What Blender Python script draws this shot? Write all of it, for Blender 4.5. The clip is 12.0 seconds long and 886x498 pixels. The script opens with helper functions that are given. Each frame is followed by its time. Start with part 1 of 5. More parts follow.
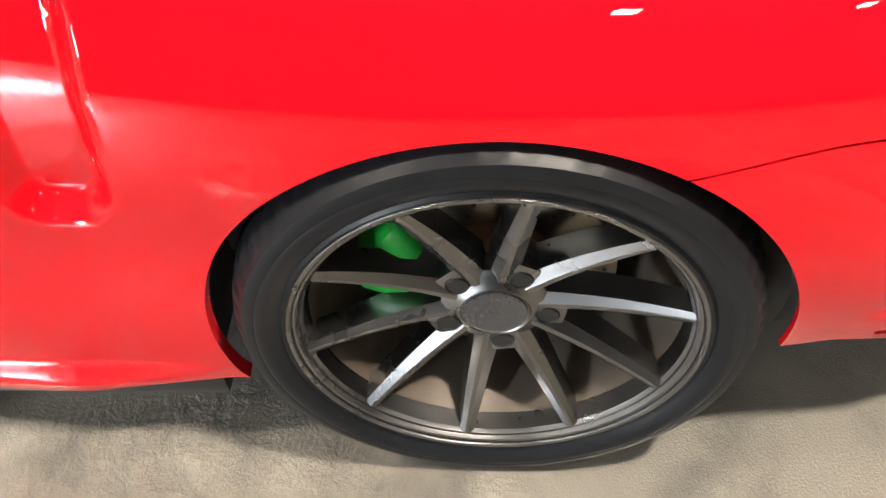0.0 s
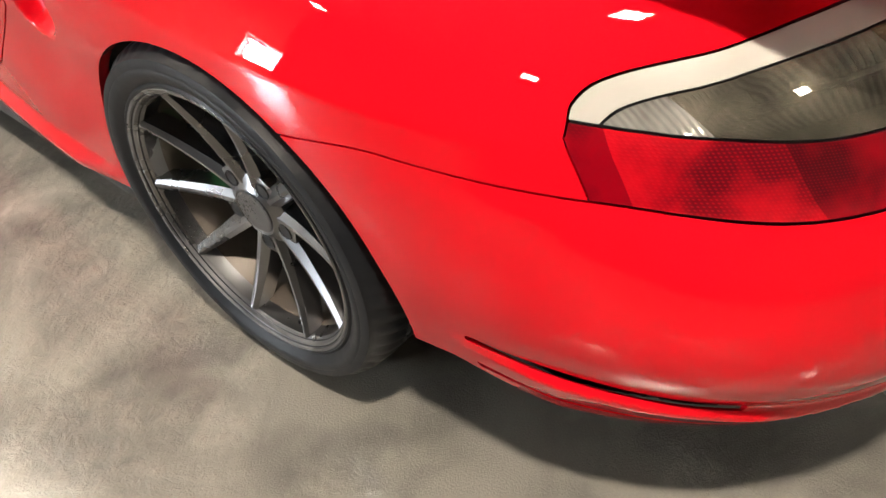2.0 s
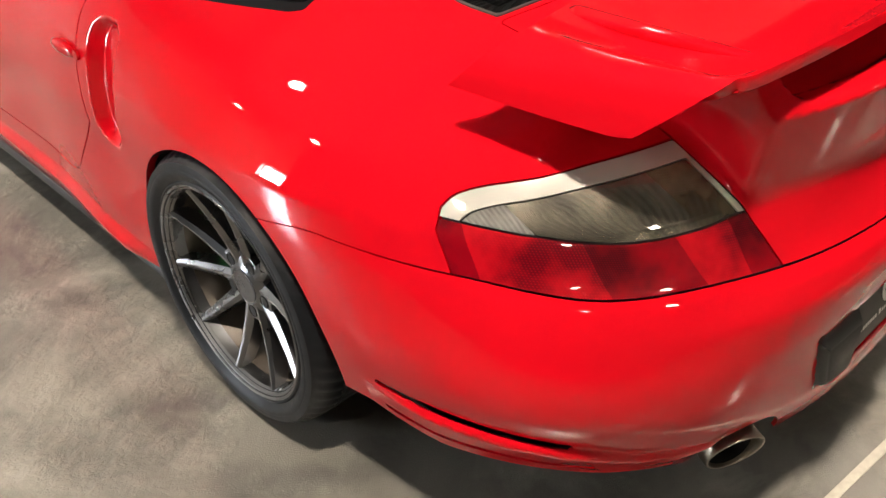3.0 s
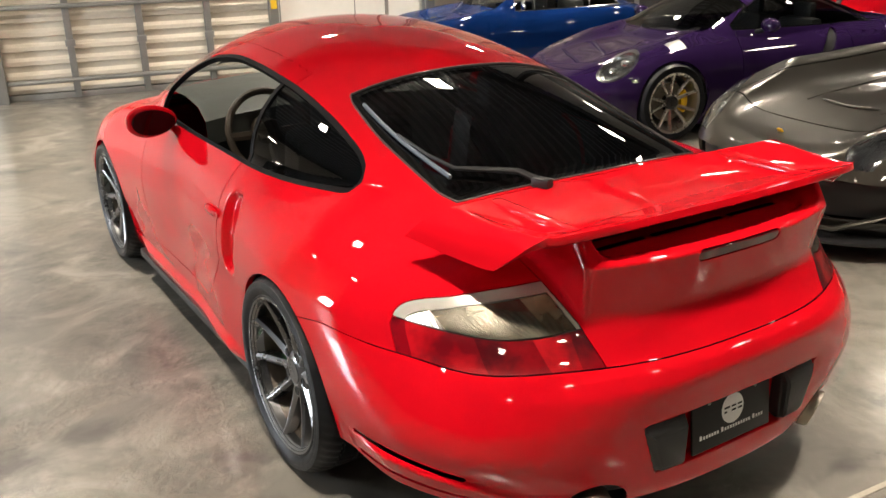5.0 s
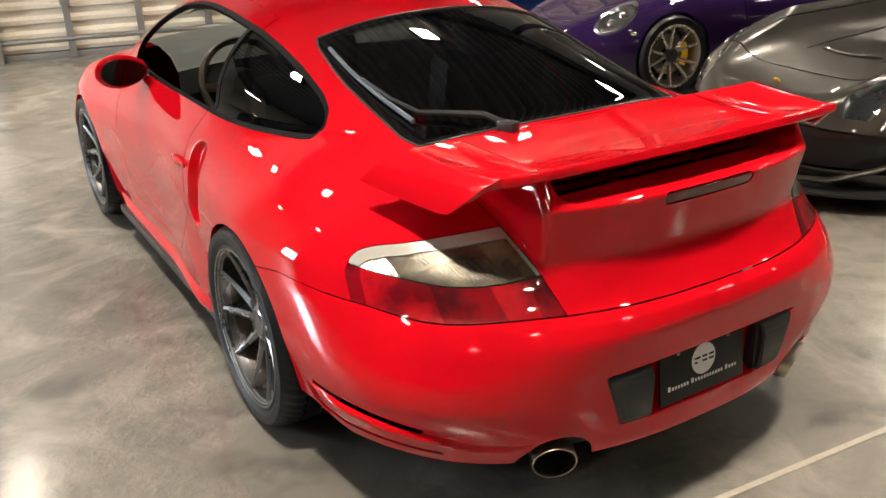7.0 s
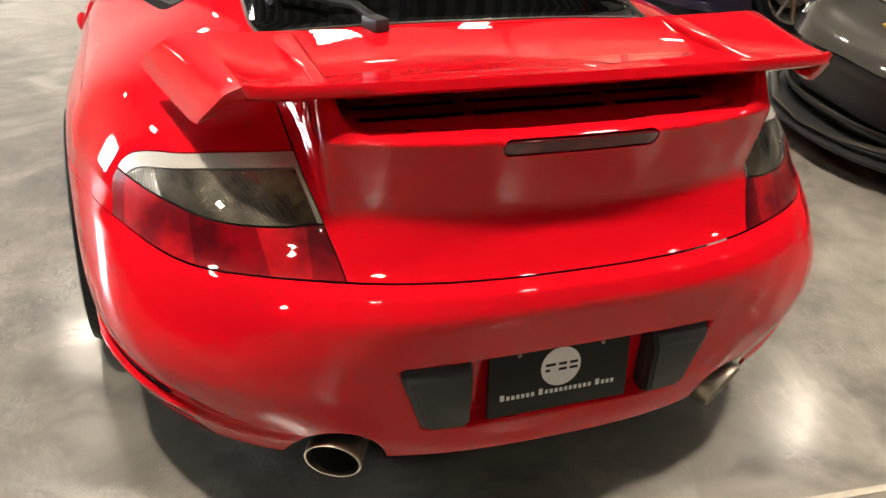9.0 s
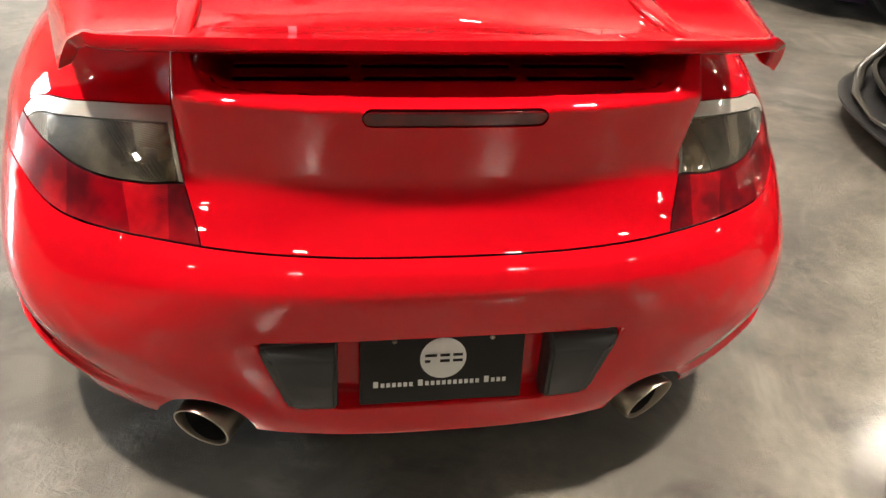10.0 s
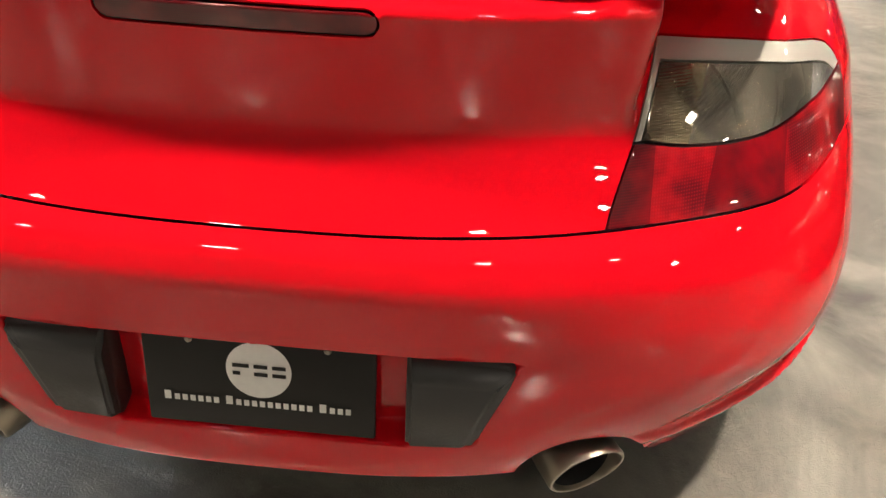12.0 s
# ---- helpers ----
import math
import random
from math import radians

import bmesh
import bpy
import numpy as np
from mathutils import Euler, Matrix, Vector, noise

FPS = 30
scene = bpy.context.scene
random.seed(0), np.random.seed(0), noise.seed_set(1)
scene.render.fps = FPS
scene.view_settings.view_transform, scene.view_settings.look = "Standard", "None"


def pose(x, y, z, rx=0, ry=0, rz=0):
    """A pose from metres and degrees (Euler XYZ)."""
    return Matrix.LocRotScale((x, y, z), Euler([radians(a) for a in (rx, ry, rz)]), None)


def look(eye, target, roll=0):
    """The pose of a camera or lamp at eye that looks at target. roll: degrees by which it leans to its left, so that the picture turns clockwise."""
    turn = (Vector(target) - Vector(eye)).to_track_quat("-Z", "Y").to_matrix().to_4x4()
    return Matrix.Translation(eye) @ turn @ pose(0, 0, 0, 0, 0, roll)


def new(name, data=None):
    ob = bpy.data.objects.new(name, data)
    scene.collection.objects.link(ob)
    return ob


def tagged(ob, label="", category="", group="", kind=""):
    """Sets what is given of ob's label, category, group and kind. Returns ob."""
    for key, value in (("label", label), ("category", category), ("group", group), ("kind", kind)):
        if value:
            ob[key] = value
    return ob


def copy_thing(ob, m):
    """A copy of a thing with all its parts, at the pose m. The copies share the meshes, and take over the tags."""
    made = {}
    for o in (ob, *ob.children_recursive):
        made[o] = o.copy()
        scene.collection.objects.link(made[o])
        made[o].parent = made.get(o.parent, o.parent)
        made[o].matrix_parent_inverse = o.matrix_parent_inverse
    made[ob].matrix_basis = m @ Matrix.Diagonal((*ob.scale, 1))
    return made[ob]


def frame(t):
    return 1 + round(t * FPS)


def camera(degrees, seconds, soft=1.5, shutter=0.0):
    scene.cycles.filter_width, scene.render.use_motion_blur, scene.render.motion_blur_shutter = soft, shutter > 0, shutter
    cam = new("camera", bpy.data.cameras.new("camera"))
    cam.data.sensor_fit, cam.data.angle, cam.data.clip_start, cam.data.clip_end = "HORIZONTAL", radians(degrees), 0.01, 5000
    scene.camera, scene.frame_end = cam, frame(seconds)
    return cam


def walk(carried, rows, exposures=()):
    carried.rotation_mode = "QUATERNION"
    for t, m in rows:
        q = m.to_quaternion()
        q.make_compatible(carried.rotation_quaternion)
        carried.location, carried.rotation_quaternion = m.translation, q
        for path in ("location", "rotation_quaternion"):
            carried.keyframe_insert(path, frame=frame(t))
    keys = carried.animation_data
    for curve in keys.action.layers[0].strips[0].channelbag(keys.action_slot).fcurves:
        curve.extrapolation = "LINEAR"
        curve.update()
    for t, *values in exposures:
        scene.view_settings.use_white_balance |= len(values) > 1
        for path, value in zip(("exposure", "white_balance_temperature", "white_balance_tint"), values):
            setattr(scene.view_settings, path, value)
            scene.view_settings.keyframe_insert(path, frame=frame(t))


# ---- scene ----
cam = camera(53.60, 12.0)
ROWS = [
    (0.0, -1.4984, -0.0047, 1.1959, 40.983, 2.871, -87.732),
    (0.5, -1.4928, -0.2203, 1.1769, 40.984, 3.262, -81.007),
    (1.0, -1.4420, -0.4575, 1.1894, 40.097, 2.548, -70.678),
    (1.5, -1.4146, -0.6671, 1.2142, 41.275, 2.696, -60.766),
    (2.0, -1.4238, -0.9578, 1.2752, 44.898, 3.691, -50.429),
    (2.5, -1.5024, -1.1682, 1.3300, 51.191, 3.017, -47.865),
    (3.0, -1.5726, -1.4081, 1.4299, 55.944, 1.749, -44.194),
    (3.2, -1.5664, -1.5249, 1.4395, 58.621, 2.078, -41.340),
    (4.8, -1.7453, -2.2986, 1.6082, 69.193, 1.428, -32.903),
    (5.0, -1.7426, -2.3504, 1.6182, 70.023, 1.328, -32.397),
    (5.5, -1.7479, -2.4687, 1.6305, 70.999, 1.026, -31.899),
    (6.0, -1.7524, -2.5373, 1.6166, 70.649, 1.210, -31.863),
    (6.5, -1.7073, -2.4971, 1.5843, 69.650, 1.516, -31.855),
    (7.0, -1.5927, -2.3682, 1.5412, 67.681, 1.870, -31.696),
    (7.2, -1.5444, -2.3280, 1.5207, 67.030, 2.026, -31.455),
    (8.8, -0.8035, -2.2854, 1.4035, 62.253, -1.883, -20.216),
    (9.0, -0.7218, -2.2409, 1.4017, 61.630, -2.686, -19.043),
    (9.5, -0.4875, -2.2390, 1.3948, 60.212, -1.974, -13.335),
    (10.0, -0.2539, -2.2592, 1.3829, 59.336, -3.222, -8.926),
    (10.5, -0.0832, -2.2428, 1.3609, 58.784, -3.882, -4.899),
    (11.0, 0.0825, -2.1423, 1.3275, 58.288, -4.280, -0.283),
    (11.5, 0.2058, -2.0056, 1.2636, 57.123, -4.473, 3.424),
    (12.0, 0.2801, -1.8451, 1.1515, 56.997, -2.543, 5.116),
]
walk(cam, [(t, pose(x, y, z, rx, ry, rz)) for t, x, y, z, rx, ry, rz in ROWS],
     [(0.0, 0.78), (1.5, 0.50), (2.0, 0.30), (2.5, 0.18), (3.2, 0.06), (5.0, 0.0), (9.0, 0.11), (10.5, 0.32), (12.0, 0.48)])

# ---- small helpers ----
def mesh_object(name, verts, faces, mats, parent=None, label="", normals=None, smooth=True, index=None):
    me = bpy.data.meshes.new(name)
    if normals is not None:
        # one vertex where two edges meet, but each keeps its own normal there
        key, first, inv = np.unique(np.round(verts, 6), axis=0, return_index=True, return_inverse=True)
        inv = inv.reshape(-1)
        faces = np.array(faces)
        w = inv[faces]
        ok = (w[:, 0] != w[:, 1]) & (w[:, 1] != w[:, 2]) & (w[:, 2] != w[:, 0])
        loops = np.array(normals)[faces[ok].reshape(-1)]
        verts, faces = np.array(verts)[first], w[ok]
    me.from_pydata([tuple(v) for v in verts], [], [tuple(int(i) for i in f) for f in faces])
    for m in (mats if isinstance(mats, (list, tuple)) else [mats]):
        me.materials.append(m)
    me.polygons.foreach_set("use_smooth", [smooth] * len(me.polygons))
    if index is not None:
        me.polygons.foreach_set("material_index", index)
    me.update()
    if normals is not None:
        me.normals_split_custom_set([tuple(n) for n in loops])
    ob = new(name, me)
    if parent is not None:
        ob.parent = parent
    if label:
        ob["label"] = label
    return ob


def part(name, bm, material, parent=None, label="", smooth=True, angle=None):
    """Links a bmesh as one mesh object under a thing or a part."""
    bmesh.ops.recalc_face_normals(bm, faces=bm.faces)
    me = bpy.data.meshes.new(name)
    bm.to_mesh(me)
    bm.free()
    me.materials.append(material)
    me.polygons.foreach_set("use_smooth", [smooth] * len(me.polygons))
    if smooth:
        me.set_sharp_from_angle(angle=radians(angle or 35))
    ob = new(name, me)
    if parent is not None:
        ob.parent = parent
    if label:
        ob["label"] = label
    return ob


def box(bm, x0, x1, y0, y1, z0, z1, bevel=0.0, m=None):
    r = bmesh.ops.create_cube(bm, size=1.0)
    vs = r["verts"]
    for v in vs:
        v.co = Vector((x0 + (v.co.x + 0.5) * (x1 - x0), y0 + (v.co.y + 0.5) * (y1 - y0), z0 + (v.co.z + 0.5) * (z1 - z0)))
    if bevel > 0:
        es = list({e for v in vs for e in v.link_edges})
        g = bmesh.ops.bevel(bm, geom=es, offset=bevel, segments=2, affect="EDGES", profile=0.6)
        vs = [v for v in g["verts"]]
        vs = list({v for f in g["faces"] for v in f.verts} | {v for v in vs if v.is_valid})
    if m is not None:
        for v in vs:
            v.co = m @ v.co
    return vs


def tube(bm, pts, r, n=8, closed=False, flat=1.0):
    """A round bar along points; r is a number or one for each point."""
    pts = [Vector(p) for p in pts]
    k = len(pts)
    rs = r if isinstance(r, (list, tuple)) else [r] * k
    rings = []
    up = Vector((0, 0, 1))
    for i, p in enumerate(pts):
        a = pts[(i - 1) % k] if closed or i > 0 else p
        b = pts[(i + 1) % k] if closed or i < k - 1 else p
        d = (b - a).normalized()
        s = d.cross(up)
        if s.length < 1e-3:
            s = d.cross(Vector((1, 0, 0)))
        s.normalize()
        w = s.cross(d)
        rings.append([bm.verts.new(p + s * (rs[i] * math.cos(2 * math.pi * j / n)) + w * (rs[i] * flat * math.sin(2 * math.pi * j / n))) for j in range(n)])
    for i in range(k if closed else k - 1):
        A, B = rings[i], rings[(i + 1) % k]
        for j in range(n):
            bm.faces.new((A[j], A[(j + 1) % n], B[(j + 1) % n], B[j]))
    if not closed:
        bm.faces.new(rings[0])
        bm.faces.new(rings[-1])


def lathe(bm, prof, n=48, axis="x", at=(0, 0, 0), closed=False):
    """Turns a profile of (along the axis, radius) round the axis."""
    rings = []
    for a, r in prof:
        ring = []
        for j in range(n):
            t = 2 * math.pi * j / n
            c, s = r * math.cos(t), r * math.sin(t)
            p = {"x": (a, c, s), "y": (c, a, s), "z": (c, s, a)}[axis]
            ring.append(bm.verts.new((p[0] + at[0], p[1] + at[1], p[2] + at[2])))
        rings.append(ring)
    k = len(rings)
    for i in range(k if closed else k - 1):
        A, B = rings[i], rings[(i + 1) % k]
        for j in range(n):
            bm.faces.new((A[j], A[(j + 1) % n], B[(j + 1) % n], B[j]))
    return rings


def grid_faces(nu, nv, off=0):
    return [(off + i * nv + j, off + i * nv + j + 1, off + (i + 1) * nv + j + 1, off + (i + 1) * nv + j) for i in range(nu - 1) for j in range(nv - 1)]


# ---- smooth curves and solid shapes given by a function that is negative inside ----
def curve1(xs, ys):
    """A smooth monotone curve through points (Fritsch and Carlson), for numpy arrays; straight past the ends."""
    xs, ys = np.array(xs, float), np.array(ys, float)
    h, d = np.diff(xs), np.diff(ys) / np.diff(xs)
    m = np.empty(len(xs))
    m[0], m[-1] = d[0], d[-1]
    for i in range(1, len(xs) - 1):
        m[i] = 0 if d[i - 1] * d[i] <= 0 else 2 * d[i - 1] * d[i] / (d[i - 1] + d[i])

    def f(x):
        x = np.asarray(x, float)
        i = np.clip(np.searchsorted(xs, x) - 1, 0, len(xs) - 2)
        t = (x - xs[i]) / h[i]
        u = np.clip(t, 0, 1)
        y = (2 * u**3 - 3 * u**2 + 1) * ys[i] + (u**3 - 2 * u**2 + u) * h[i] * m[i] + (3 * u**2 - 2 * u**3) * ys[i + 1] + (u**3 - u**2) * h[i] * m[i + 1]
        return y + np.where(t < 0, t * h[i] * m[0], 0) + np.where(t > 1, (t - 1) * h[i] * m[-1], 0)
    return f


def smin(a, b, k):
    h = np.clip(0.5 + 0.5 * (b - a) / k, 0, 1)
    return b + (a - b) * h - k * h * (1 - h)


def smax(a, b, k):
    return -smin(-a, -b, k)


def nets(f, lo, hi, h):
    """Surface nets: vertices and triangles of the surface f = 0 inside a box, at cell size h."""
    n = [int(math.ceil((hi[i] - lo[i]) / h)) + 1 for i in range(3)]
    ax = [lo[i] + h * np.arange(n[i]) for i in range(3)]
    val = np.empty(n)
    for i in range(n[0]):
        Y, Z = np.meshgrid(ax[1], ax[2], indexing="ij")
        val[i] = f(np.full(Y.shape, ax[0][i]), Y, Z)
    s = val < 0
    cell = np.zeros([k - 1 for k in n], bool)
    acc, cnt = np.zeros(cell.shape + (3,)), np.zeros(cell.shape)
    C = [(i, j, k) for i in (0, 1) for j in (0, 1) for k in (0, 1)]
    sub = lambda a, c: a[c[0]:n[0] - 1 + c[0], c[1]:n[1] - 1 + c[1], c[2]:n[2] - 1 + c[2]]
    for a in C:
        for d in range(3):
            if a[d] == 0:
                b = tuple(a[q] + (q == d) for q in range(3))
                va, vb = sub(val, a), sub(val, b)
                x = (va < 0) != (vb < 0)
                t = np.where(x, va / np.where(va == vb, 1, va - vb), 0)
                cell |= x
                cnt += x
                for q in range(3):
                    acc[..., q] += np.where(x, a[q] + (t if q == d else 0), 0)
    idx = -np.ones(cell.shape, int)
    idx[cell] = np.arange(cell.sum())
    V = np.argwhere(cell) + acc[cell] / cnt[cell][:, None]
    V = np.array(lo) + V * h
    F = []
    for d in range(3):
        e = [slice(0, n[q] - 1) if q == d else slice(1, n[q] - 1) for q in range(3)]
        e2 = [slice(1, n[q]) if q == d else slice(1, n[q] - 1) for q in range(3)]
        sa, sb = s[tuple(e)], s[tuple(e2)]
        for flip, x in ((False, sa & ~sb), (True, ~sa & sb)):
            p = np.argwhere(x)
            if not len(p):
                continue
            u, w = (d + 1) % 3, (d + 2) % 3
            base = p + np.array([0 if q == d else 1 for q in range(3)])
            quad = []
            for du, dw in ((-1, -1), (0, -1), (0, 0), (-1, 0)):
                c = base.copy()
                c[:, u] += du
                c[:, w] += dw
                quad.append(idx[c[:, 0], c[:, 1], c[:, 2]])
            q4 = np.stack(quad if not flip else quad[::-1], 1)
            F += [q4[:, [0, 1, 2]], q4[:, [0, 2, 3]]]
    F = np.concatenate(F)
    return project(f, V, 4), F


def slope(f, V, e=4e-4):
    g = np.empty_like(V)
    for q in range(3):
        a, b = V.copy(), V.copy()
        a[:, q] += e
        b[:, q] -= e
        g[:, q] = (f(*a.T) - f(*b.T)) / (2 * e)
    return g


def project(f, V, rounds=3):
    for _ in range(rounds):
        g = slope(f, V)
        st = -f(*V.T) / np.maximum((g * g).sum(1), 0.05)
        V = V + g * np.clip(st, -0.02, 0.02)[:, None]
    return V


def clip(f, M, g, rounds=2):
    """Cuts a surface along g = 0. Returns the piece with g < 0 and the piece with g > 0."""
    V, F = M
    if len(F) == 0:
        return M, M
    d = g(*V.T)
    d = np.where(np.abs(d) < 1e-6, 1e-6, d)
    neg = d[F] < 0
    c = neg.sum(1)
    mix = F[(c > 0) & (c < 3)]
    ed = np.concatenate([mix[:, [0, 1]], mix[:, [1, 2]], mix[:, [2, 0]]])
    ed = np.sort(ed, 1)
    ed = np.unique(ed[(d[ed[:, 0]] < 0) != (d[ed[:, 1]] < 0)], axis=0)
    t = d[ed[:, 0]] / (d[ed[:, 0]] - d[ed[:, 1]])
    P = V[ed[:, 0]] + (V[ed[:, 1]] - V[ed[:, 0]]) * t[:, None]
    for _ in range(rounds):
        P = project(f, P, 1)
        gg = slope(g, P)
        gg = gg * np.clip(-g(*P.T) / np.maximum((gg * gg).sum(1), 1e-3), -0.004, 0.004)[:, None]
        P = P + gg
    look_up = {(int(a), int(b)): len(V) + i for i, (a, b) in enumerate(ed)}
    W = np.concatenate([V, P]) if len(P) else V
    low, high = [F[c == 3]], [F[c == 0]]
    lo2, hi2 = [], []
    for tri in mix:
        k = [d[i] < 0 for i in tri]
        one = k.index(True) if sum(k) == 1 else k.index(False)
        a, b, e = int(tri[one]), int(tri[(one + 1) % 3]), int(tri[(one + 2) % 3])
        ab, ae = look_up[(min(a, b), max(a, b))], look_up[(min(a, e), max(a, e))]
        single, double = (lo2, hi2) if sum(k) == 1 else (hi2, lo2)
        single.append((a, ab, ae))
        double += [(ab, b, e), (ab, e, ae)]
    def tidy(fs):
        fs = np.concatenate([x for x in fs if len(x)]) if any(len(x) for x in fs) else np.zeros((0, 3), int)
        use, inv = np.unique(fs, return_inverse=True)
        return W[use], inv.reshape(-1, 3)
    return tidy(low + [np.array(lo2, int).reshape(-1, 3)]), tidy(high + [np.array(hi2, int).reshape(-1, 3)])


def largest(M):
    """Keeps the largest connected piece of a surface."""
    V, F = M
    lab = np.arange(len(V))
    while True:
        low = lab[F].min(1)
        new_lab = lab.copy()
        np.minimum.at(new_lab, F.reshape(-1), np.repeat(low, 3))
        new_lab = new_lab[new_lab]
        if (new_lab == lab).all():
            break
        lab = new_lab
    k, n = np.unique(lab[F[:, 0]], return_counts=True)
    F = F[lab[F[:, 0]] == k[np.argmax(n)]]
    use, inv = np.unique(F, return_inverse=True)
    return V[use], inv.reshape(-1, 3)


def score(f, M, g):
    """Adds an edge along g = 0 without parting the surface, so that a narrow cut along it comes out clean."""
    (V1, F1), (V2, F2) = clip(f, M, g)
    if len(F1) == 0 or len(F2) == 0:
        return M
    V, F = np.concatenate([V1, V2]), np.concatenate([F1, F2 + len(V1)])
    key, first, inv = np.unique(np.round(V, 7), axis=0, return_index=True, return_inverse=True)
    F = inv.reshape(-1)[F]
    return V[first], F[(F[:, 0] != F[:, 1]) & (F[:, 1] != F[:, 2]) & (F[:, 2] != F[:, 0])]


def gap(f, M, g, w=0.004):
    """Cuts along g = 0 and leaves a joint of width w."""
    a, rest = clip(f, M, lambda x, y, z: g(x, y, z) + w / 2)
    _, b = clip(f, rest, lambda x, y, z: g(x, y, z) - w / 2)
    return a, b


def panel(name, f, M, mats, parent, label="", both=True, mirror_only=False, depth=0.012, offset=0.0):
    """A sheet-metal or glass piece of the surface f = 0, with its edges turned in by depth; joined with its mirror image if both."""
    V, F = M
    if len(F) == 0:
        return None
    N = slope(f, V)
    N /= np.maximum(np.linalg.norm(N, axis=1), 1e-9)[:, None]
    V = V + N * offset
    if depth > 0:
        e = np.concatenate([F[:, [0, 1]], F[:, [1, 2]], F[:, [2, 0]]])
        key, first, count = np.unique(np.sort(e, 1), axis=0, return_index=True, return_counts=True)
        rim = e[first[count == 1]]
        if both:
            rim = rim[~((np.abs(V[rim[:, 0], 0]) < 1e-4) & (np.abs(V[rim[:, 1], 0]) < 1e-4))]
        use, inv = np.unique(rim, return_inverse=True)
        inv = inv.reshape(-1, 2)
        n0 = len(V)
        k = len(use)
        V2 = np.concatenate([V, V[use], V[use] - N[use] * depth])
        F2 = np.concatenate([F, np.stack([n0 + inv[:, 1], n0 + inv[:, 0], n0 + k + inv[:, 0]], 1), np.stack([n0 + inv[:, 1], n0 + k + inv[:, 0], n0 + k + inv[:, 1]], 1)])
        side = np.zeros((k, 3))
        for a, b, na, nb in ((rim[:, 0], rim[:, 1], inv[:, 0], inv[:, 1]),):
            t = V[b] - V[a]
            o = np.cross(t, N[a])
            o /= np.maximum(np.linalg.norm(o, axis=1), 1e-9)[:, None]
            np.add.at(side, na, o)
            np.add.at(side, nb, o)
        side /= np.maximum(np.linalg.norm(side, axis=1), 1e-9)[:, None]
        N = np.concatenate([N, side, side])
        V, F = V2, F2
    if both or mirror_only:
        Vm, Nm = V * [-1, 1, 1], N * [-1, 1, 1]
        Fm = F[:, ::-1]
        if both:
            k = len(V)
            to = np.where(np.abs(V[:, 0]) < 1e-4, np.arange(k), np.arange(k) + k)
            V, N, F = np.concatenate([V, Vm]), np.concatenate([N, Nm]), np.concatenate([F, to[Fm]])
            use, inv = np.unique(F, return_inverse=True)
            V, N, F = V[use], N[use], inv.reshape(-1, 3)
        else:
            V, N, F = Vm, Nm, Fm
    return mesh_object(name, V, F, mats, parent, label, N)

# ---- room frame: u runs along the wall with the roll-up doors, v away from the viewer ----
CU, SU = 0.987, -0.1605


def room(u, v, z=0.0):
    return Vector((CU * u - SU * v, SU * u + CU * v, z))


ROOM = Matrix(((CU, -SU, 0, 0), (SU, CU, 0, 0), (0, 0, 1, 0), (0, 0, 0, 1)))
U0, U1, V0, V1, HIGH = -8.0, 21.0, -9.5, 7.75, 5.6

# ---- world, lamps ----
world = bpy.data.worlds.new("world")
scene.world = world
world.use_nodes = True
nt = world.node_tree
sky = nt.nodes.new("ShaderNodeTexSky")
sky.sky_type, sky.sun_disc, sky.sun_elevation, sky.sun_rotation = "NISHITA", False, radians(40), radians(200)
nt.links.new(sky.outputs[0], nt.nodes["Background"].inputs[0])
nt.nodes["Background"].inputs[1].default_value = 0.12

# daylight that comes in through the window in the west wall
day = bpy.data.lights.new("daylight", "AREA")
day.shape, day.size, day.size_y, day.energy, day.color = "RECTANGLE", 1.0, 1.5, 520.0, (0.86, 0.93, 1.0)
day_ob = new("daylight", day)
day_ob.matrix_world = look(room(U0 - 0.3, 3.9, 1.85), room(U0 + 4, 3.2, 1.2))

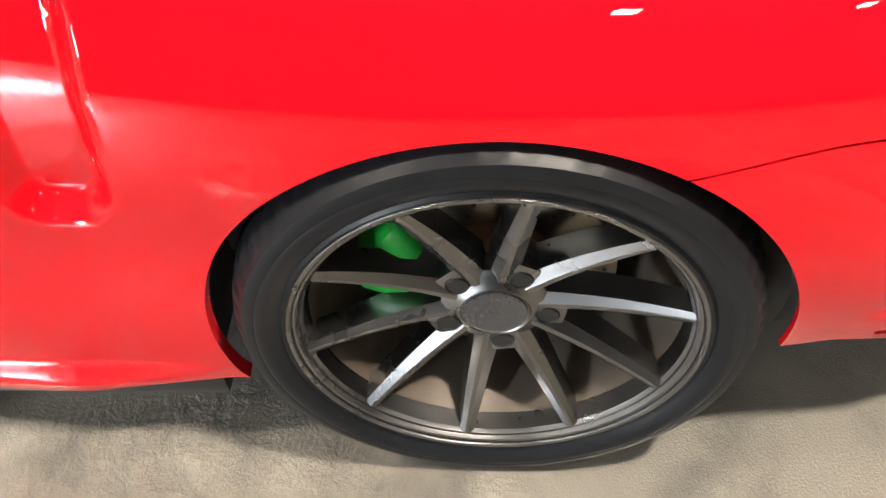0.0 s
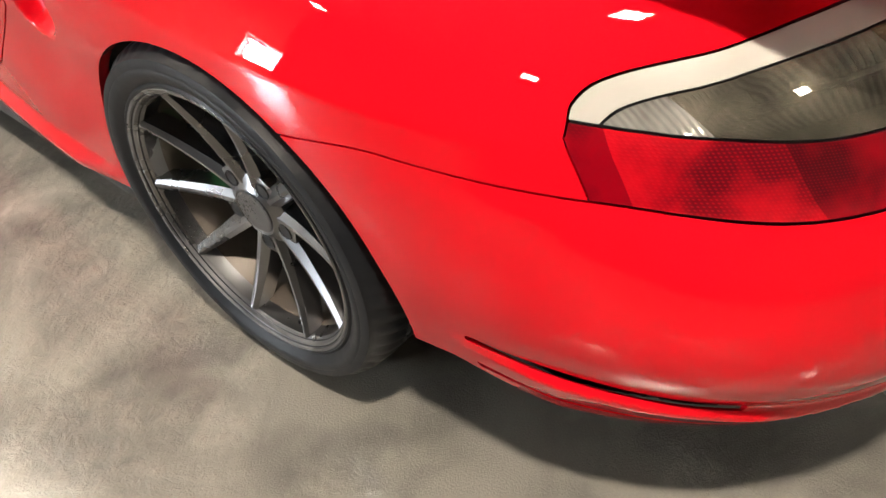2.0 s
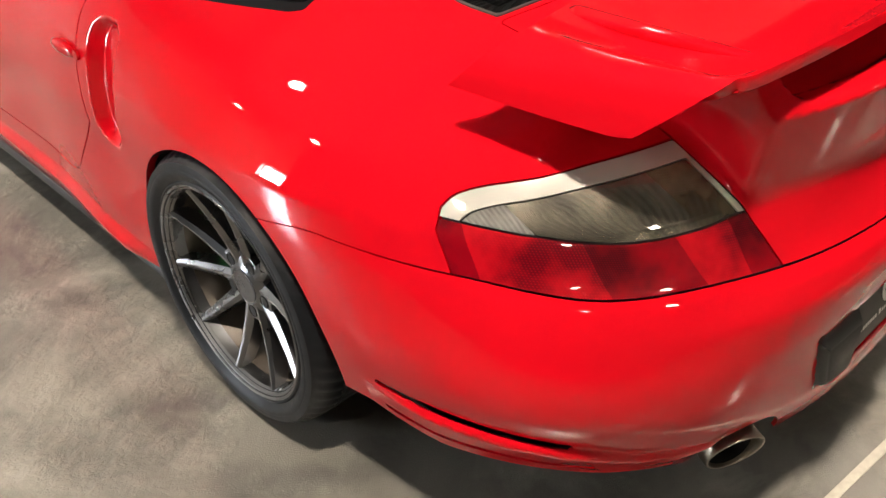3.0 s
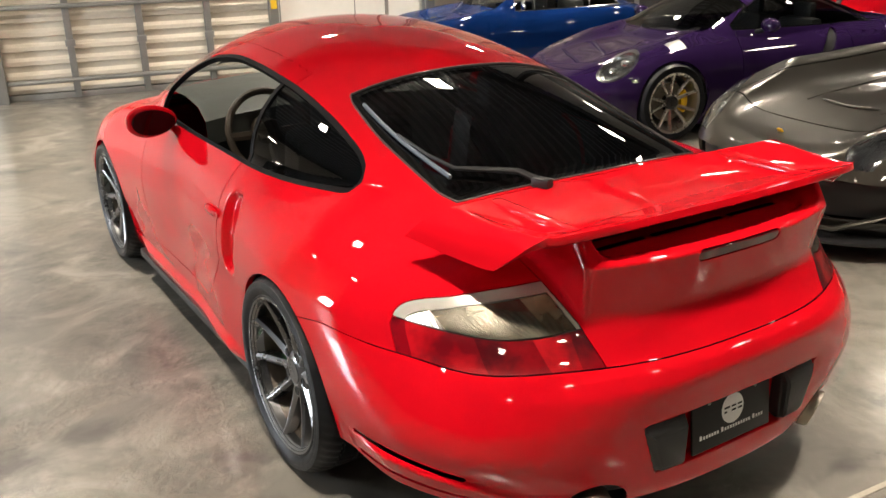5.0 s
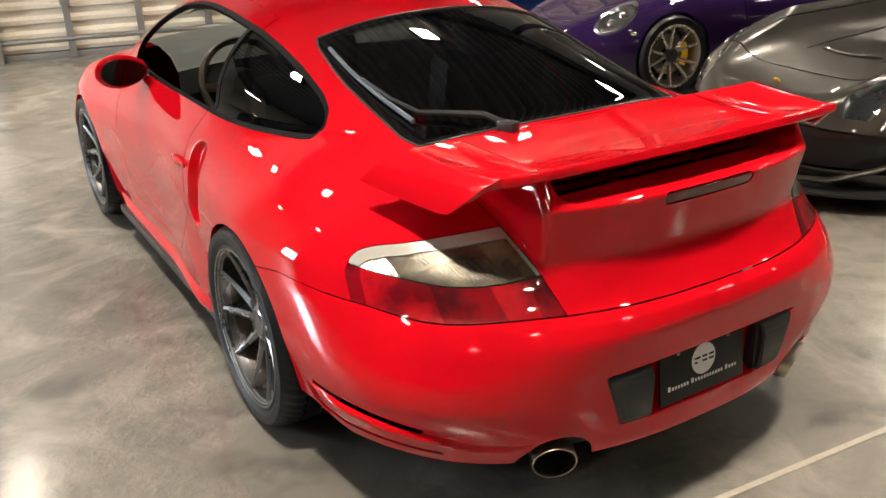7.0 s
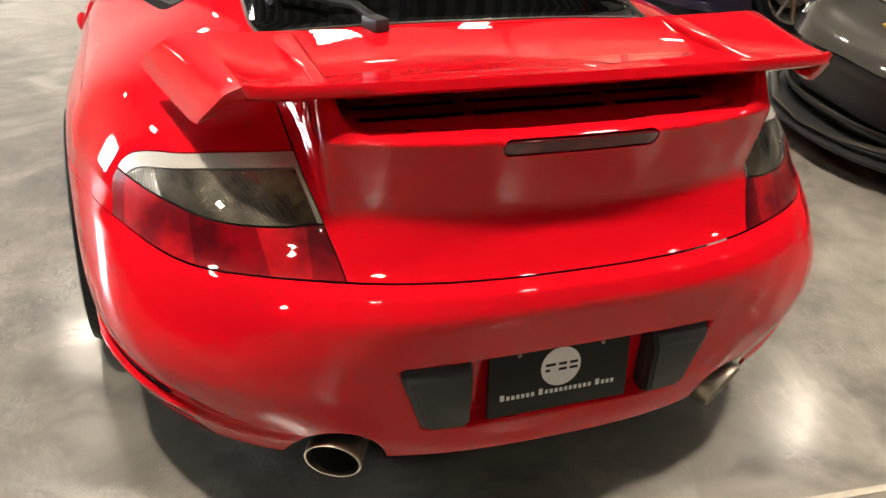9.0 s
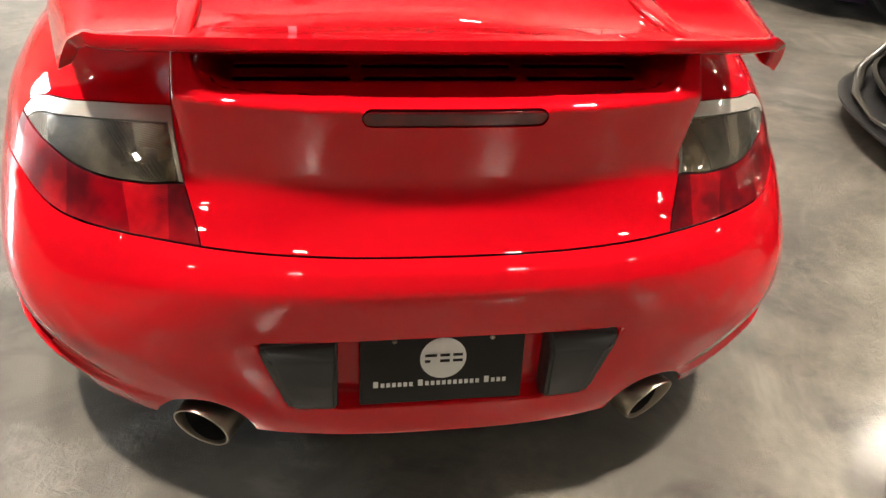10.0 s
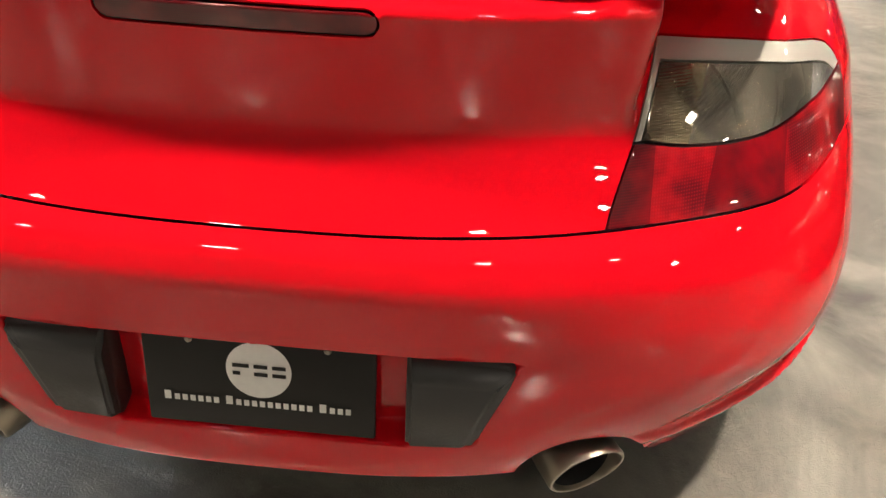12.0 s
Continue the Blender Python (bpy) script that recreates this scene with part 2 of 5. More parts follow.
# ---- materials ----
class Mat:
    """A node material with a Principled shader; helpers for noise and colour."""

    def __init__(self, name, color=(0.5, 0.5, 0.5), rough=0.5, metal=0.0, coat=0.0, coat_rough=0.02, spec=0.5):
        self.m = bpy.data.materials.new(name)
        self.m.use_nodes = True
        self.t = self.m.node_tree
        self.p = self.t.nodes["Principled BSDF"]
        self.set("Base Color", (*color, 1))
        self.set("Roughness", rough)
        self.set("Metallic", metal)
        self.set("Coat Weight", coat)
        self.set("Coat Roughness", coat_rough)
        self.set("Specular IOR Level", spec)

    def set(self, key, v):
        self.p.inputs[key].default_value = v

    def node(self, kind, **kw):
        n = self.t.nodes.new(kind)
        for k, v in kw.items():
            n.inputs[k.replace("_", " ")].default_value = v
        return n

    def link(self, a, b):
        self.t.links.new(a, b)

    def coords(self, scale=(1, 1, 1), rot=(0, 0, 0)):
        c = self.node("ShaderNodeTexCoord")
        mp = self.node("ShaderNodeMapping")
        mp.inputs["Scale"].default_value = scale
        mp.inputs["Rotation"].default_value = rot
        self.link(c.outputs["Object"], mp.inputs["Vector"])
        return mp.outputs["Vector"]

    def noise(self, scale, detail=4, rough=0.55, vec=None, distort=0.0):
        n = self.node("ShaderNodeTexNoise", Scale=scale, Detail=detail, Roughness=rough, Distortion=distort)
        if vec is not None:
            self.link(vec, n.inputs["Vector"])
        return n.outputs["Fac"]

    def ramp(self, fac, stops):
        r = self.node("ShaderNodeValToRGB")
        el = r.color_ramp.elements
        while len(el) < len(stops):
            el.new(0.5)
        for e, (p, c) in zip(el, stops):
            e.position, e.color = p, (c, c, c, 1) if isinstance(c, (int, float)) else (*c, 1)
        self.link(fac, r.inputs["Fac"])
        return r.outputs["Color"]

    def mix(self, fac, a, b, mode="MIX"):
        n = self.t.nodes.new("ShaderNodeMix")
        n.data_type, n.blend_type = "RGBA", mode
        for key, v in ((0, fac), (6, a), (7, b)):
            if isinstance(v, (int, float)):
                n.inputs[key].default_value = v if key == 0 else (v, v, v, 1)
            elif isinstance(v, tuple):
                n.inputs[key].default_value = (*v, 1)
            else:
                self.link(v, n.inputs[key])
        return n.outputs[2]

    def bump(self, height, strength=0.2, dist=0.01, to=("Normal",)):
        b = self.node("ShaderNodeBump", Strength=strength, Distance=dist)
        self.link(height, b.inputs["Height"])
        for k in to:
            self.link(b.outputs["Normal"], self.p.inputs[k])
        return b.outputs["Normal"]

    def to(self, key, out):
        self.link(out, self.p.inputs[key])
        return self


def dusty(name, color, rough, amount=0.12, scale=30, metal=0.0, coat=0.0, bump=0.0, **kw):
    """A surface with fine and broad variation of colour and gloss."""
    m = Mat(name, color, rough, metal, coat, **kw)
    v = m.coords()
    fine, broad = m.noise(scale * 6, 3, vec=v), m.noise(scale * 0.25, 4, vec=v)
    a = m.mix(0.5, fine, broad)
    m.to("Base Color", m.mix(m.ramp(a, [(0.3, 0.0), (0.7, 1.0)]), tuple(c * (1 - amount) for c in color), tuple(min(1, c * (1 + amount)) for c in color)))
    m.to("Roughness", m.ramp(a, [(0.3, max(0.02, rough - 0.08)), (0.7, min(1, rough + 0.08))]))
    if bump:
        m.bump(fine, bump, 0.002)
    return m.m


def paint(name, color, rough=0.35, flake=0.0, peel=0.012):
    """Car paint: a coloured base under a clear coat with slight orange peel."""
    m = Mat(name, color, rough, flake, 1.0, 0.012, spec=0.0 if flake == 0 else 0.5)
    m.p.inputs["Coat IOR"].default_value = 1.43
    v = m.coords()
    m.to("Base Color", m.mix(m.ramp(m.noise(3, 4, vec=v), [(0.35, 0.0), (0.65, 1.0)]), tuple(c * 0.95 for c in color), tuple(min(1, c * 1.05) for c in color)))
    peel_n = m.noise(160, 1, vec=v)
    b = m.node("ShaderNodeBump", Strength=peel, Distance=0.002)
    m.link(peel_n, b.inputs["Height"])
    m.link(b.outputs["Normal"], m.p.inputs["Coat Normal"])
    return m.m


RED = paint("red paint", (0.52, 0.003, 0.009), 0.45)
BAND = Mat("black glass band", (0.004, 0.004, 0.004), 0.03, 0.0, 0.0, spec=0.5).m
BLACK = dusty("black plastic", (0.012, 0.012, 0.013), 0.45, 0.25, 40)
SEAL = dusty("black rubber seal", (0.005, 0.005, 0.006), 0.5, 0.2, 10, spec=0.05)
DARK = dusty("dark underside", (0.012, 0.012, 0.012), 0.8, 0.3, 10)
GUNMETAL = dusty("satin gunmetal", (0.21, 0.21, 0.215), 0.29, 0.06, 2, metal=1.0)
STEEL = dusty("brushed steel", (0.33, 0.295, 0.24), 0.33, 0.08, 3, metal=1.0)
RUBBER = dusty("tyre rubber", (0.006, 0.007, 0.009), 0.42, 0.4, 8, bump=0.12, spec=0.22)
# lighter and browner than the rim: light inside the wheel, put into the colour
BARREL = dusty("lit-toned brown-grey barrel", (0.085, 0.07, 0.056), 0.45, 0.15, 6, metal=0.4)
GREEN = dusty("green caliper paint", (0.008, 0.27, 0.03), 0.35, 0.1, 20, coat=0.5)
WHITE = dusty("white wall paint", (0.85, 0.82, 0.75), 0.6, 0.04, 2)


def thin_glass(name, tint, gloss=1.0):
    """A thin pane: lets light straight through, tinted, with a mirror-like sheen that grows towards grazing angles."""
    m = Mat(name)
    t = m.t
    t.nodes.remove(m.p)
    a, b = t.nodes.new("ShaderNodeBsdfTransparent"), t.nodes.new("ShaderNodeBsdfGlossy")
    a.inputs[0].default_value = (*tint, 1)
    b.inputs[0].default_value = (gloss, gloss, gloss, 1)
    b.inputs["Roughness"].default_value = 0.012
    lw = t.nodes.new("ShaderNodeLayerWeight")
    lw.inputs[0].default_value = 0.5
    pw = m.node("ShaderNodeMath")
    pw.operation = "POWER"
    pw.inputs[1].default_value = 5.0
    fr = m.node("ShaderNodeMath")
    fr.operation = "MULTIPLY_ADD"
    fr.inputs[1].default_value, fr.inputs[2].default_value = 0.94, 0.06
    t.links.new(lw.outputs["Facing"], pw.inputs[0])
    t.links.new(pw.outputs[0], fr.inputs[0])
    mx = t.nodes.new("ShaderNodeMixShader")
    t.links.new(fr.outputs[0], mx.inputs[0])
    t.links.new(a.outputs[0], mx.inputs[1])
    t.links.new(b.outputs[0], mx.inputs[2])
    t.links.new(mx.outputs[0], t.nodes["Material Output"].inputs[0])
    return m.m


def lens(name, dark, light, scale, kind, rough=0.2, metal=0.0, strength=0.6, axis="z"):
    """Moulded lamp lens: fine ribs or a grid under a clear glossy skin."""
    m = Mat(name, light, rough, metal, 1.0, 0.02, spec=0.15)
    v = m.coords()
    w = m.node("ShaderNodeTexWave", Scale=scale, Distortion=0.0, Detail=0.0)
    w.bands_direction = axis.upper()
    m.link(v, w.inputs["Vector"])
    h = w.outputs["Fac"]
    if kind == "grid":
        w2 = m.node("ShaderNodeTexWave", Scale=scale, Distortion=0.0, Detail=0.0)
        w2.bands_direction = "X"
        m.link(v, w2.inputs["Vector"])
        h = m.mix(1.0, h, w2.outputs["Fac"], "MULTIPLY")
    # light and dark blobs in the colour stand in for reflections in the lens
    n = m.noise(11, 3, vec=v)
    c = m.mix(m.ramp(n, [(0.38, 0.0), (0.64, 1.0)]), dark, light)
    m.to("Base Color", m.mix(m.ramp(h, [(0.2, 0.0), (0.8, 0.35)]), c, light))
    m.bump(h, strength, 0.0015)
    return m.m


GLASS = thin_glass("clear glass", (0.85, 0.88, 0.86))
GLASS_DARK = thin_glass("tinted glass", (0.12, 0.125, 0.12))
SILVERTRIM = Mat("silver lamp border", (0.42, 0.40, 0.36), 0.3, 0.25, 0.6).m
LENS_RIB = lens("ribbed clear lens", (0.24, 0.225, 0.20), (0.62, 0.60, 0.55), 60, "ribs", 0.12, 0.7, 0.9, "x")
LENS_MID = lens("smoked lens", (0.040, 0.036, 0.029), (0.20, 0.178, 0.138), 160, "grid", 0.25, 0.75, 0.2)
LENS_GRID = lens("amber gridded lens", (0.05, 0.043, 0.03), (0.25, 0.205, 0.13), 110, "grid", 0.2, 0.6, 0.5)
LENS_RED = lens("bright red lens", (0.08, 0.0, 0.003), (0.38, 0.002, 0.007), 90, "grid", 0.3, 0.0, 0.2)
LENS_RED2 = lens("deep red lens", (0.04, 0.0, 0.002), (0.19, 0.0, 0.004), 110, "grid", 0.3, 0.0, 0.06)
LENS_STOP = lens("dark red lamp glass", (0.05, 0.0, 0.002), (0.17, 0.001, 0.003), 120, "grid", 0.3, 0.0, 0.05)
PLATE = dusty("black plate", (0.009, 0.009, 0.009), 0.35, 0.1, 2, spec=0.25)
PLATEWHITE = dusty("white print", (0.7, 0.7, 0.68), 0.4, 0.05, 20)
PAD = dusty("grey rubber pad", (0.011, 0.011, 0.011), 0.5, 0.2, 40, bump=0.15)
BLADE = dusty("grey blade rubber", (0.09, 0.11, 0.14), 0.4, 0.2, 40)
# near-black tint stands in for a dark reflection; the glass would mirror red bodywork
MIRROR = Mat("mirror glass", (0.03, 0.032, 0.036), 0.02, 1.0).m
DASH = dusty("grey dashboard", (0.05, 0.055, 0.05), 0.5, 0.12, 20)
TANLEATHER = dusty("dark tan leather", (0.07, 0.055, 0.04), 0.45, 0.15, 20)
TRIM = dusty("black trim", (0.02, 0.02, 0.021), 0.6, 0.2, 20)
CAPGREY = dusty("dark grey cap", (0.07, 0.072, 0.078), 0.3, 0.1, 30, metal=0.5, coat=0.5)
BOLTDARK = dusty("bolt hole shade", (0.008, 0.008, 0.008), 0.6, 0.1, 30)
MOULD = dusty("thin metal moulding", (0.10, 0.095, 0.09), 0.35, 0.05, 6, metal=0.6)
RUST = dusty("brown hub metal", (0.10, 0.05, 0.035), 0.6, 0.3, 25, metal=0.4)

# ---- floor, walls, ceiling ----
def concrete():
    """Polished, mottled concrete: cloudy light and dark swirls, rough pitted patches, worn sealer."""
    m = Mat("sealed concrete", (0.165, 0.160, 0.149), 0.4, coat=0.6, coat_rough=0.12)
    v = m.coords()
    big = m.noise(0.75, 5, 0.6, v, 1.6)
    mid = m.noise(3.2, 7, 0.68, v, 1.4)
    cloud = m.noise(1.7, 5, 0.62, v, 1.1)
    fine = m.noise(22, 8, 0.68, v, 0.3)
    grain = m.noise(260, 2, 0.6, v)
    c = m.mix(m.ramp(big, [(0.36, 0.0), (0.60, 1.0)]), (0.052, 0.049, 0.043), (0.170, 0.159, 0.136))
    c = m.mix(m.ramp(mid, [(0.42, 0.0), (0.60, 0.8)]), c, (0.152, 0.141, 0.119))
    c = m.mix(m.ramp(cloud, [(0.50, 0.0), (0.66, 0.75)]), c, (0.315, 0.298, 0.258))
    c = m.mix(m.ramp(m.noise(2.4, 3, 0.5, v, 0.6), [(0.56, 0.0), (0.70, 0.8)]), c, (0.030, 0.028, 0.027))
    rough_patch = m.ramp(m.noise(2.0, 4, 0.6, v, 0.8), [(0.45, 0.0), (0.60, 1.0)])
    pit = m.mix(1.0, m.ramp(fine, [(0.34, 0.0), (0.68, 1.0)]), rough_patch, "MULTIPLY")
    c = m.mix(m.mix(1.0, pit, 0.5, "MULTIPLY"), c, (0.300, 0.268, 0.216))
    c = m.mix(m.ramp(grain, [(0.3, 0.0), (0.7, 0.16)]), c, (0.047, 0.044, 0.042))
    m.to("Base Color", c)
    m.to("Coat Roughness", m.ramp(mid, [(0.35, 0.07), (0.65, 0.26)]))
    m.to("Coat Weight", m.ramp(cloud, [(0.3, 1.0), (0.7, 0.7)]))
    m.bump(m.mix(0.2, pit, grain), 0.9, 0.008)
    b = m.node("ShaderNodeBump", Strength=0.10, Distance=0.004)
    m.link(m.mix(0.5, mid, pit), b.inputs["Height"])
    m.link(b.outputs["Normal"], m.p.inputs["Coat Normal"])
    return m.m


CONCRETE = concrete()


def slab(name, corners, z0, z1, mat, label, cat):
    bm = bmesh.new()
    a = [bm.verts.new((p.x, p.y, z0)) for p in corners]
    b = [bm.verts.new((p.x, p.y, z1)) for p in corners]
    bm.faces.new(a), bm.faces.new(b)
    for i in range(4):
        bm.faces.new((a[i], a[(i + 1) % 4], b[(i + 1) % 4], b[i]))
    return tagged(part(name, bm, mat, smooth=False), label, cat, kind="structure")


E_ = 0.25
COLUMN_U = 5.66
slab("floor", [room(U0 - E_, V0 - E_), room(U1 + E_, V0 - E_), room(U1 + E_, V1 + 3), room(U0 - E_, V1 + 3)], -0.2, 0.0, CONCRETE, "mottled grey sealed concrete floor with a soft sheen", "floor")
bm = bmesh.new()
box(bm, -6.0, 14.0, -0.010, 0.010, 0.0, 0.0035, 0.001, Matrix.Translation((0, -1.093, 0)) @ Matrix.Rotation(radians(-4.6), 4, "Z"))
tagged(part("floor_joint", bm, dusty("pale joint filler", (0.33, 0.30, 0.245), 0.5, 0.2, 12)), "pale filled joint across the concrete floor", "floor joint", kind="structure")
CEIL = dusty("pale ceiling deck", (0.30, 0.31, 0.33), 0.6, 0.12, 3)
RIB = dusty("grey deck rib", (0.085, 0.087, 0.092), 0.7, 0.15, 3)
JOIST = dusty("dark joist steel", (0.03, 0.03, 0.03), 0.7, 0.15, 3)
GREY = dusty("grey wall paint", (0.30, 0.29, 0.27), 0.7, 0.06, 2)
bm = bmesh.new()
box(bm, U0 - E_, U1 + E_, V0 - E_, V1 + E_, HIGH, HIGH + 0.2)
u = U0 + 0.2
while u < U1:
    box(bm, u, u + 0.13, V0, V1, HIGH - 0.09, HIGH - 0.0004)
    u += 0.30
for v_ in (-7.0, -2.6, 1.8, 6.2):
    box(bm, U0, U1, v_ - 0.08, v_ + 0.08, HIGH - 0.42, HIGH - 0.103)
for v in bm.verts:
    v.co = ROOM @ v.co
deck = part("ceiling", bm, CEIL, smooth=False)
deck.data.materials.append(RIB)
deck.data.materials.append(JOIST)
deck.data.polygons.foreach_set("material_index", [2 if p.center.z < HIGH - 0.101 else 1 if p.center.z < HIGH - 0.0005 else 0 for p in deck.data.polygons])
tagged(deck, "grey steel ceiling deck with dark joists and beams", "ceiling", kind="structure")
bm = bmesh.new()
box(bm, COLUMN_U - 0.06, COLUMN_U + 0.06, V1 - 0.25, V1 - 0.13, 0.0, HIGH, 0.004)
for v in bm.verts:
    v.co = ROOM @ v.co
tagged(part("column", bm, JOIST), "slim black steel column beside the roll-up door", "column", kind="structure")


def wall(name, u0, u1, v0, v1, z0=0.0, z1=HIGH, parent=None, mat=None):
    bm = bmesh.new()
    box(bm, u0, u1, v0, v1, z0, z1)
    for v in bm.verts:
        v.co = ROOM @ v.co
    return tagged(part(name, bm, mat or WHITE, parent, smooth=False), "cream white painted wall", "wall", kind="structure")


wall("wall_south", U0, U1, V0 - E_, V0, mat=GREY)
wall("wall_east", U1, U1 + E_, V0, V1, mat=GREY)
# west wall with a high window opening
wall("wall_west", U0 - E_, U0, V0, 3.35, mat=JOIST)
wall("wall_west_b", U0 - E_, U0, 4.45, V1)
wall("wall_west_d", U0 - E_, U0, 3.35, 4.45, 0.0, 1.05)
wall("wall_west_c", U0 - E_, U0, 3.35, 4.45, 2.65, HIGH)
# north wall with two roll-up doors
DOORS = ((-2.0, 0.93), (2.86, 5.85))
for k, (a, b) in enumerate(((U0, DOORS[0][0]), (DOORS[0][1], DOORS[1][0]), (DOORS[1][1], U1))):
    wall("wall_north_%d" % (k + 1), a, b, V1, V1 + E_, 0.0, 3.6, mat=JOIST if k == 2 else None)
for k, (a, b) in enumerate(DOORS):
    wall("wall_north_%d" % (k + 4), a, b, V1, V1 + E_, 3.2, 3.6)
wall("wall_north_upper", U0, U1, V1, V1 + E_, 3.6, HIGH)
bm = bmesh.new()
box(bm, 1.915, 1.925, V1 - 0.004, V1, 0.0, HIGH)
box(bm, 2.30, 2.34, V1 - 0.012, V1, 0.0, HIGH)
for v in bm.verts:
    v.co = ROOM @ v.co
tagged(part("trim", bm, dusty("wall joint", (0.25, 0.23, 0.2), 0.7, 0.1, 5), smooth=False), "dark vertical joint in the white wall", "wall joint", kind="structure")


def roll_up_door(k, a, b):
    """A ribbed steel door in its opening, with uprights, rails and side tracks."""
    e = new("door_%d" % k)
    tagged(e, "closed cream ribbed steel roll-up door with grey uprights", "garage door", kind="structure")
    prof, z = [], 0.0
    while z < 3.2:
        prof += [(0.0, z), (0.0, z + 0.058), (0.034, z + 0.072), (0.034, z + 0.112), (0.008, z + 0.14)]
        z += 0.148
    bm = bmesh.new()
    ends = [[bm.verts.new(ROOM @ Vector((u, V1 + 0.10 - d, zz))) for d, zz in prof] for u in (a, b)]
    for i in range(len(prof) - 1):
        bm.faces.new((ends[0][i], ends[1][i], ends[1][i + 1], ends[0][i + 1]))
    part("door_leaf", bm, DOORSTEEL, e, smooth=False)
    for i in range(5):
        u = a + (b - a) * i / 4
        bm = bmesh.new()
        box(bm, u - 0.035, u + 0.035, V1 + 0.0, V1 + 0.07, 0.0, 3.2, 0.006)
        for zz in (0.58, 1.30, 2.0):
            box(bm, u - 0.05, u + 0.05, V1 - 0.015, V1 + 0.01, zz - 0.035, zz + 0.035, 0.004)
        for v in bm.verts:
            v.co = ROOM @ v.co
        part("upright", bm, GALV, e, "grey steel upright")
    for zz in (0.195, 0.965, 1.75, 2.5):
        bm = bmesh.new()
        tube(bm, [ROOM @ Vector((a, V1 - 0.005, zz)), ROOM @ Vector((b, V1 - 0.005, zz))], 0.026, 10)
        part("rail", bm, GALV, e, "grey steel tube rail")
    bm = bmesh.new()
    box(bm, a, b, V1 + 0.03, V1 + 0.095, 0.0, 0.06, 0.006)
    for v in bm.verts:
        v.co = ROOM @ v.co
    part("bottom_bar", bm, GALV, e, "grey bottom bar")
    for u, s in ((a, -1), (b, 1)):
        bm = bmesh.new()
        box(bm, u + s * 0.0 - 0.05, u + 0.05, V1 - 0.10, V1 - 0.002, 0.0, 3.4, 0.005)
        box(bm, u + s * 0.07 - 0.012, u + s * 0.07 + 0.012, V1 - 0.06, V1 - 0.002, 0.0, 3.4, 0.003)
        for v in bm.verts:
            v.co = ROOM @ v.co
        t = part("side_track", bm, GALV, e, "galvanised side track")
        bm = bmesh.new()
        box(bm, u + s * 0.055 - 0.012, u + s * 0.055 + 0.012, V1 - 0.062, V1 - 0.05, 0.1, 3.2)
        for v in bm.verts:
            v.co = ROOM @ v.co
        part("guide_strip", bm, PLATEWHITE, t, "white guide strip", smooth=False)
        bm = bmesh.new()
        for zz in (0.45, 0.82):
            box(bm, u - 0.035, u + 0.035, V1 - 0.106, V1 - 0.1, zz, zz + 0.1, 0.001)
        for v in bm.verts:
            v.co = ROOM @ v.co
        part("warning_sticker", bm, YELLOW, t, "yellow sticker", smooth=False)


DOORSTEEL = dusty("cream door steel", (0.64, 0.58, 0.48), 0.5, 0.07, 4)
GALV = dusty("galvanised steel", (0.33, 0.33, 0.32), 0.4, 0.12, 15, metal=0.7)
YELLOW = dusty("yellow sticker", (0.7, 0.45, 0.02), 0.5, 0.1, 10)
for k, (a, b) in enumerate(DOORS):
    roll_up_door(k + 1, a, b)

def lamp_mat(name, color, power):
    m = Mat(name, (0.8, 0.8, 0.8), 0.4)
    m.set("Emission Color", (*color, 1))
    m.set("Emission Strength", power)
    return m.m


GLOW = lamp_mat("lit lamp disc", (1.0, 0.88, 0.72), 110.0)


def high_bay():
    e = new("ceiling_lamp")
    bm = bmesh.new()
    box(bm, -0.17, 0.17, -0.17, 0.17, 0.0, 0.07, 0.012)
    box(bm, -0.07, 0.07, -0.07, 0.07, 0.069, 0.16, 0.012)
    part("housing", bm, BLACK, e)
    bm = bmesh.new()
    box(bm, -0.13, 0.13, -0.13, 0.13, -0.008, 0.004, 0.003)
    part("diffuser", bm, GLOW, e, "lit warm white square diffuser")
    bm = bmesh.new()
    tube(bm, [(0, 0, 0.155), (0, 0, HIGH - LAMP_Z)], 0.006, 6)
    part("cable", bm, BLACK, e)
    return tagged(e, "square black high-bay lamp hanging from the ceiling, lit warm white", "ceiling lamp", "ceiling lamps")


LAMP_Z = 3.7
lamp0 = high_bay()
spots = [(x, y) for y in (5.8, 2.7, -1.15, -4.5) for x in (-4.6, -1.5, 1.6, 4.7, 7.8)]
lamp0.matrix_basis = Matrix.Translation((*spots[0], LAMP_Z))
for s in spots[1:]:
    copy_thing(lamp0, Matrix.Translation((*s, LAMP_Z)))
# the beam of each reflector
beam = bpy.data.lights.new("lamp_beam", "SPOT")
beam.energy, beam.spot_size, beam.spot_blend, beam.shadow_soft_size, beam.color = 1100.0, radians(100), 1.0, 0.12, (1.0, 0.88, 0.74)
for s in spots:
    b = new("lamp_beam", beam)
    b.location = (*s, LAMP_Z - 0.02)

# ---- the red coupe; y runs forward from the rear axle, x to its right ----
ZS = (0.14, 0.22, 0.34, 0.46, 0.58, 0.66, 0.72, 0.78, 0.84, 0.89, 0.93)
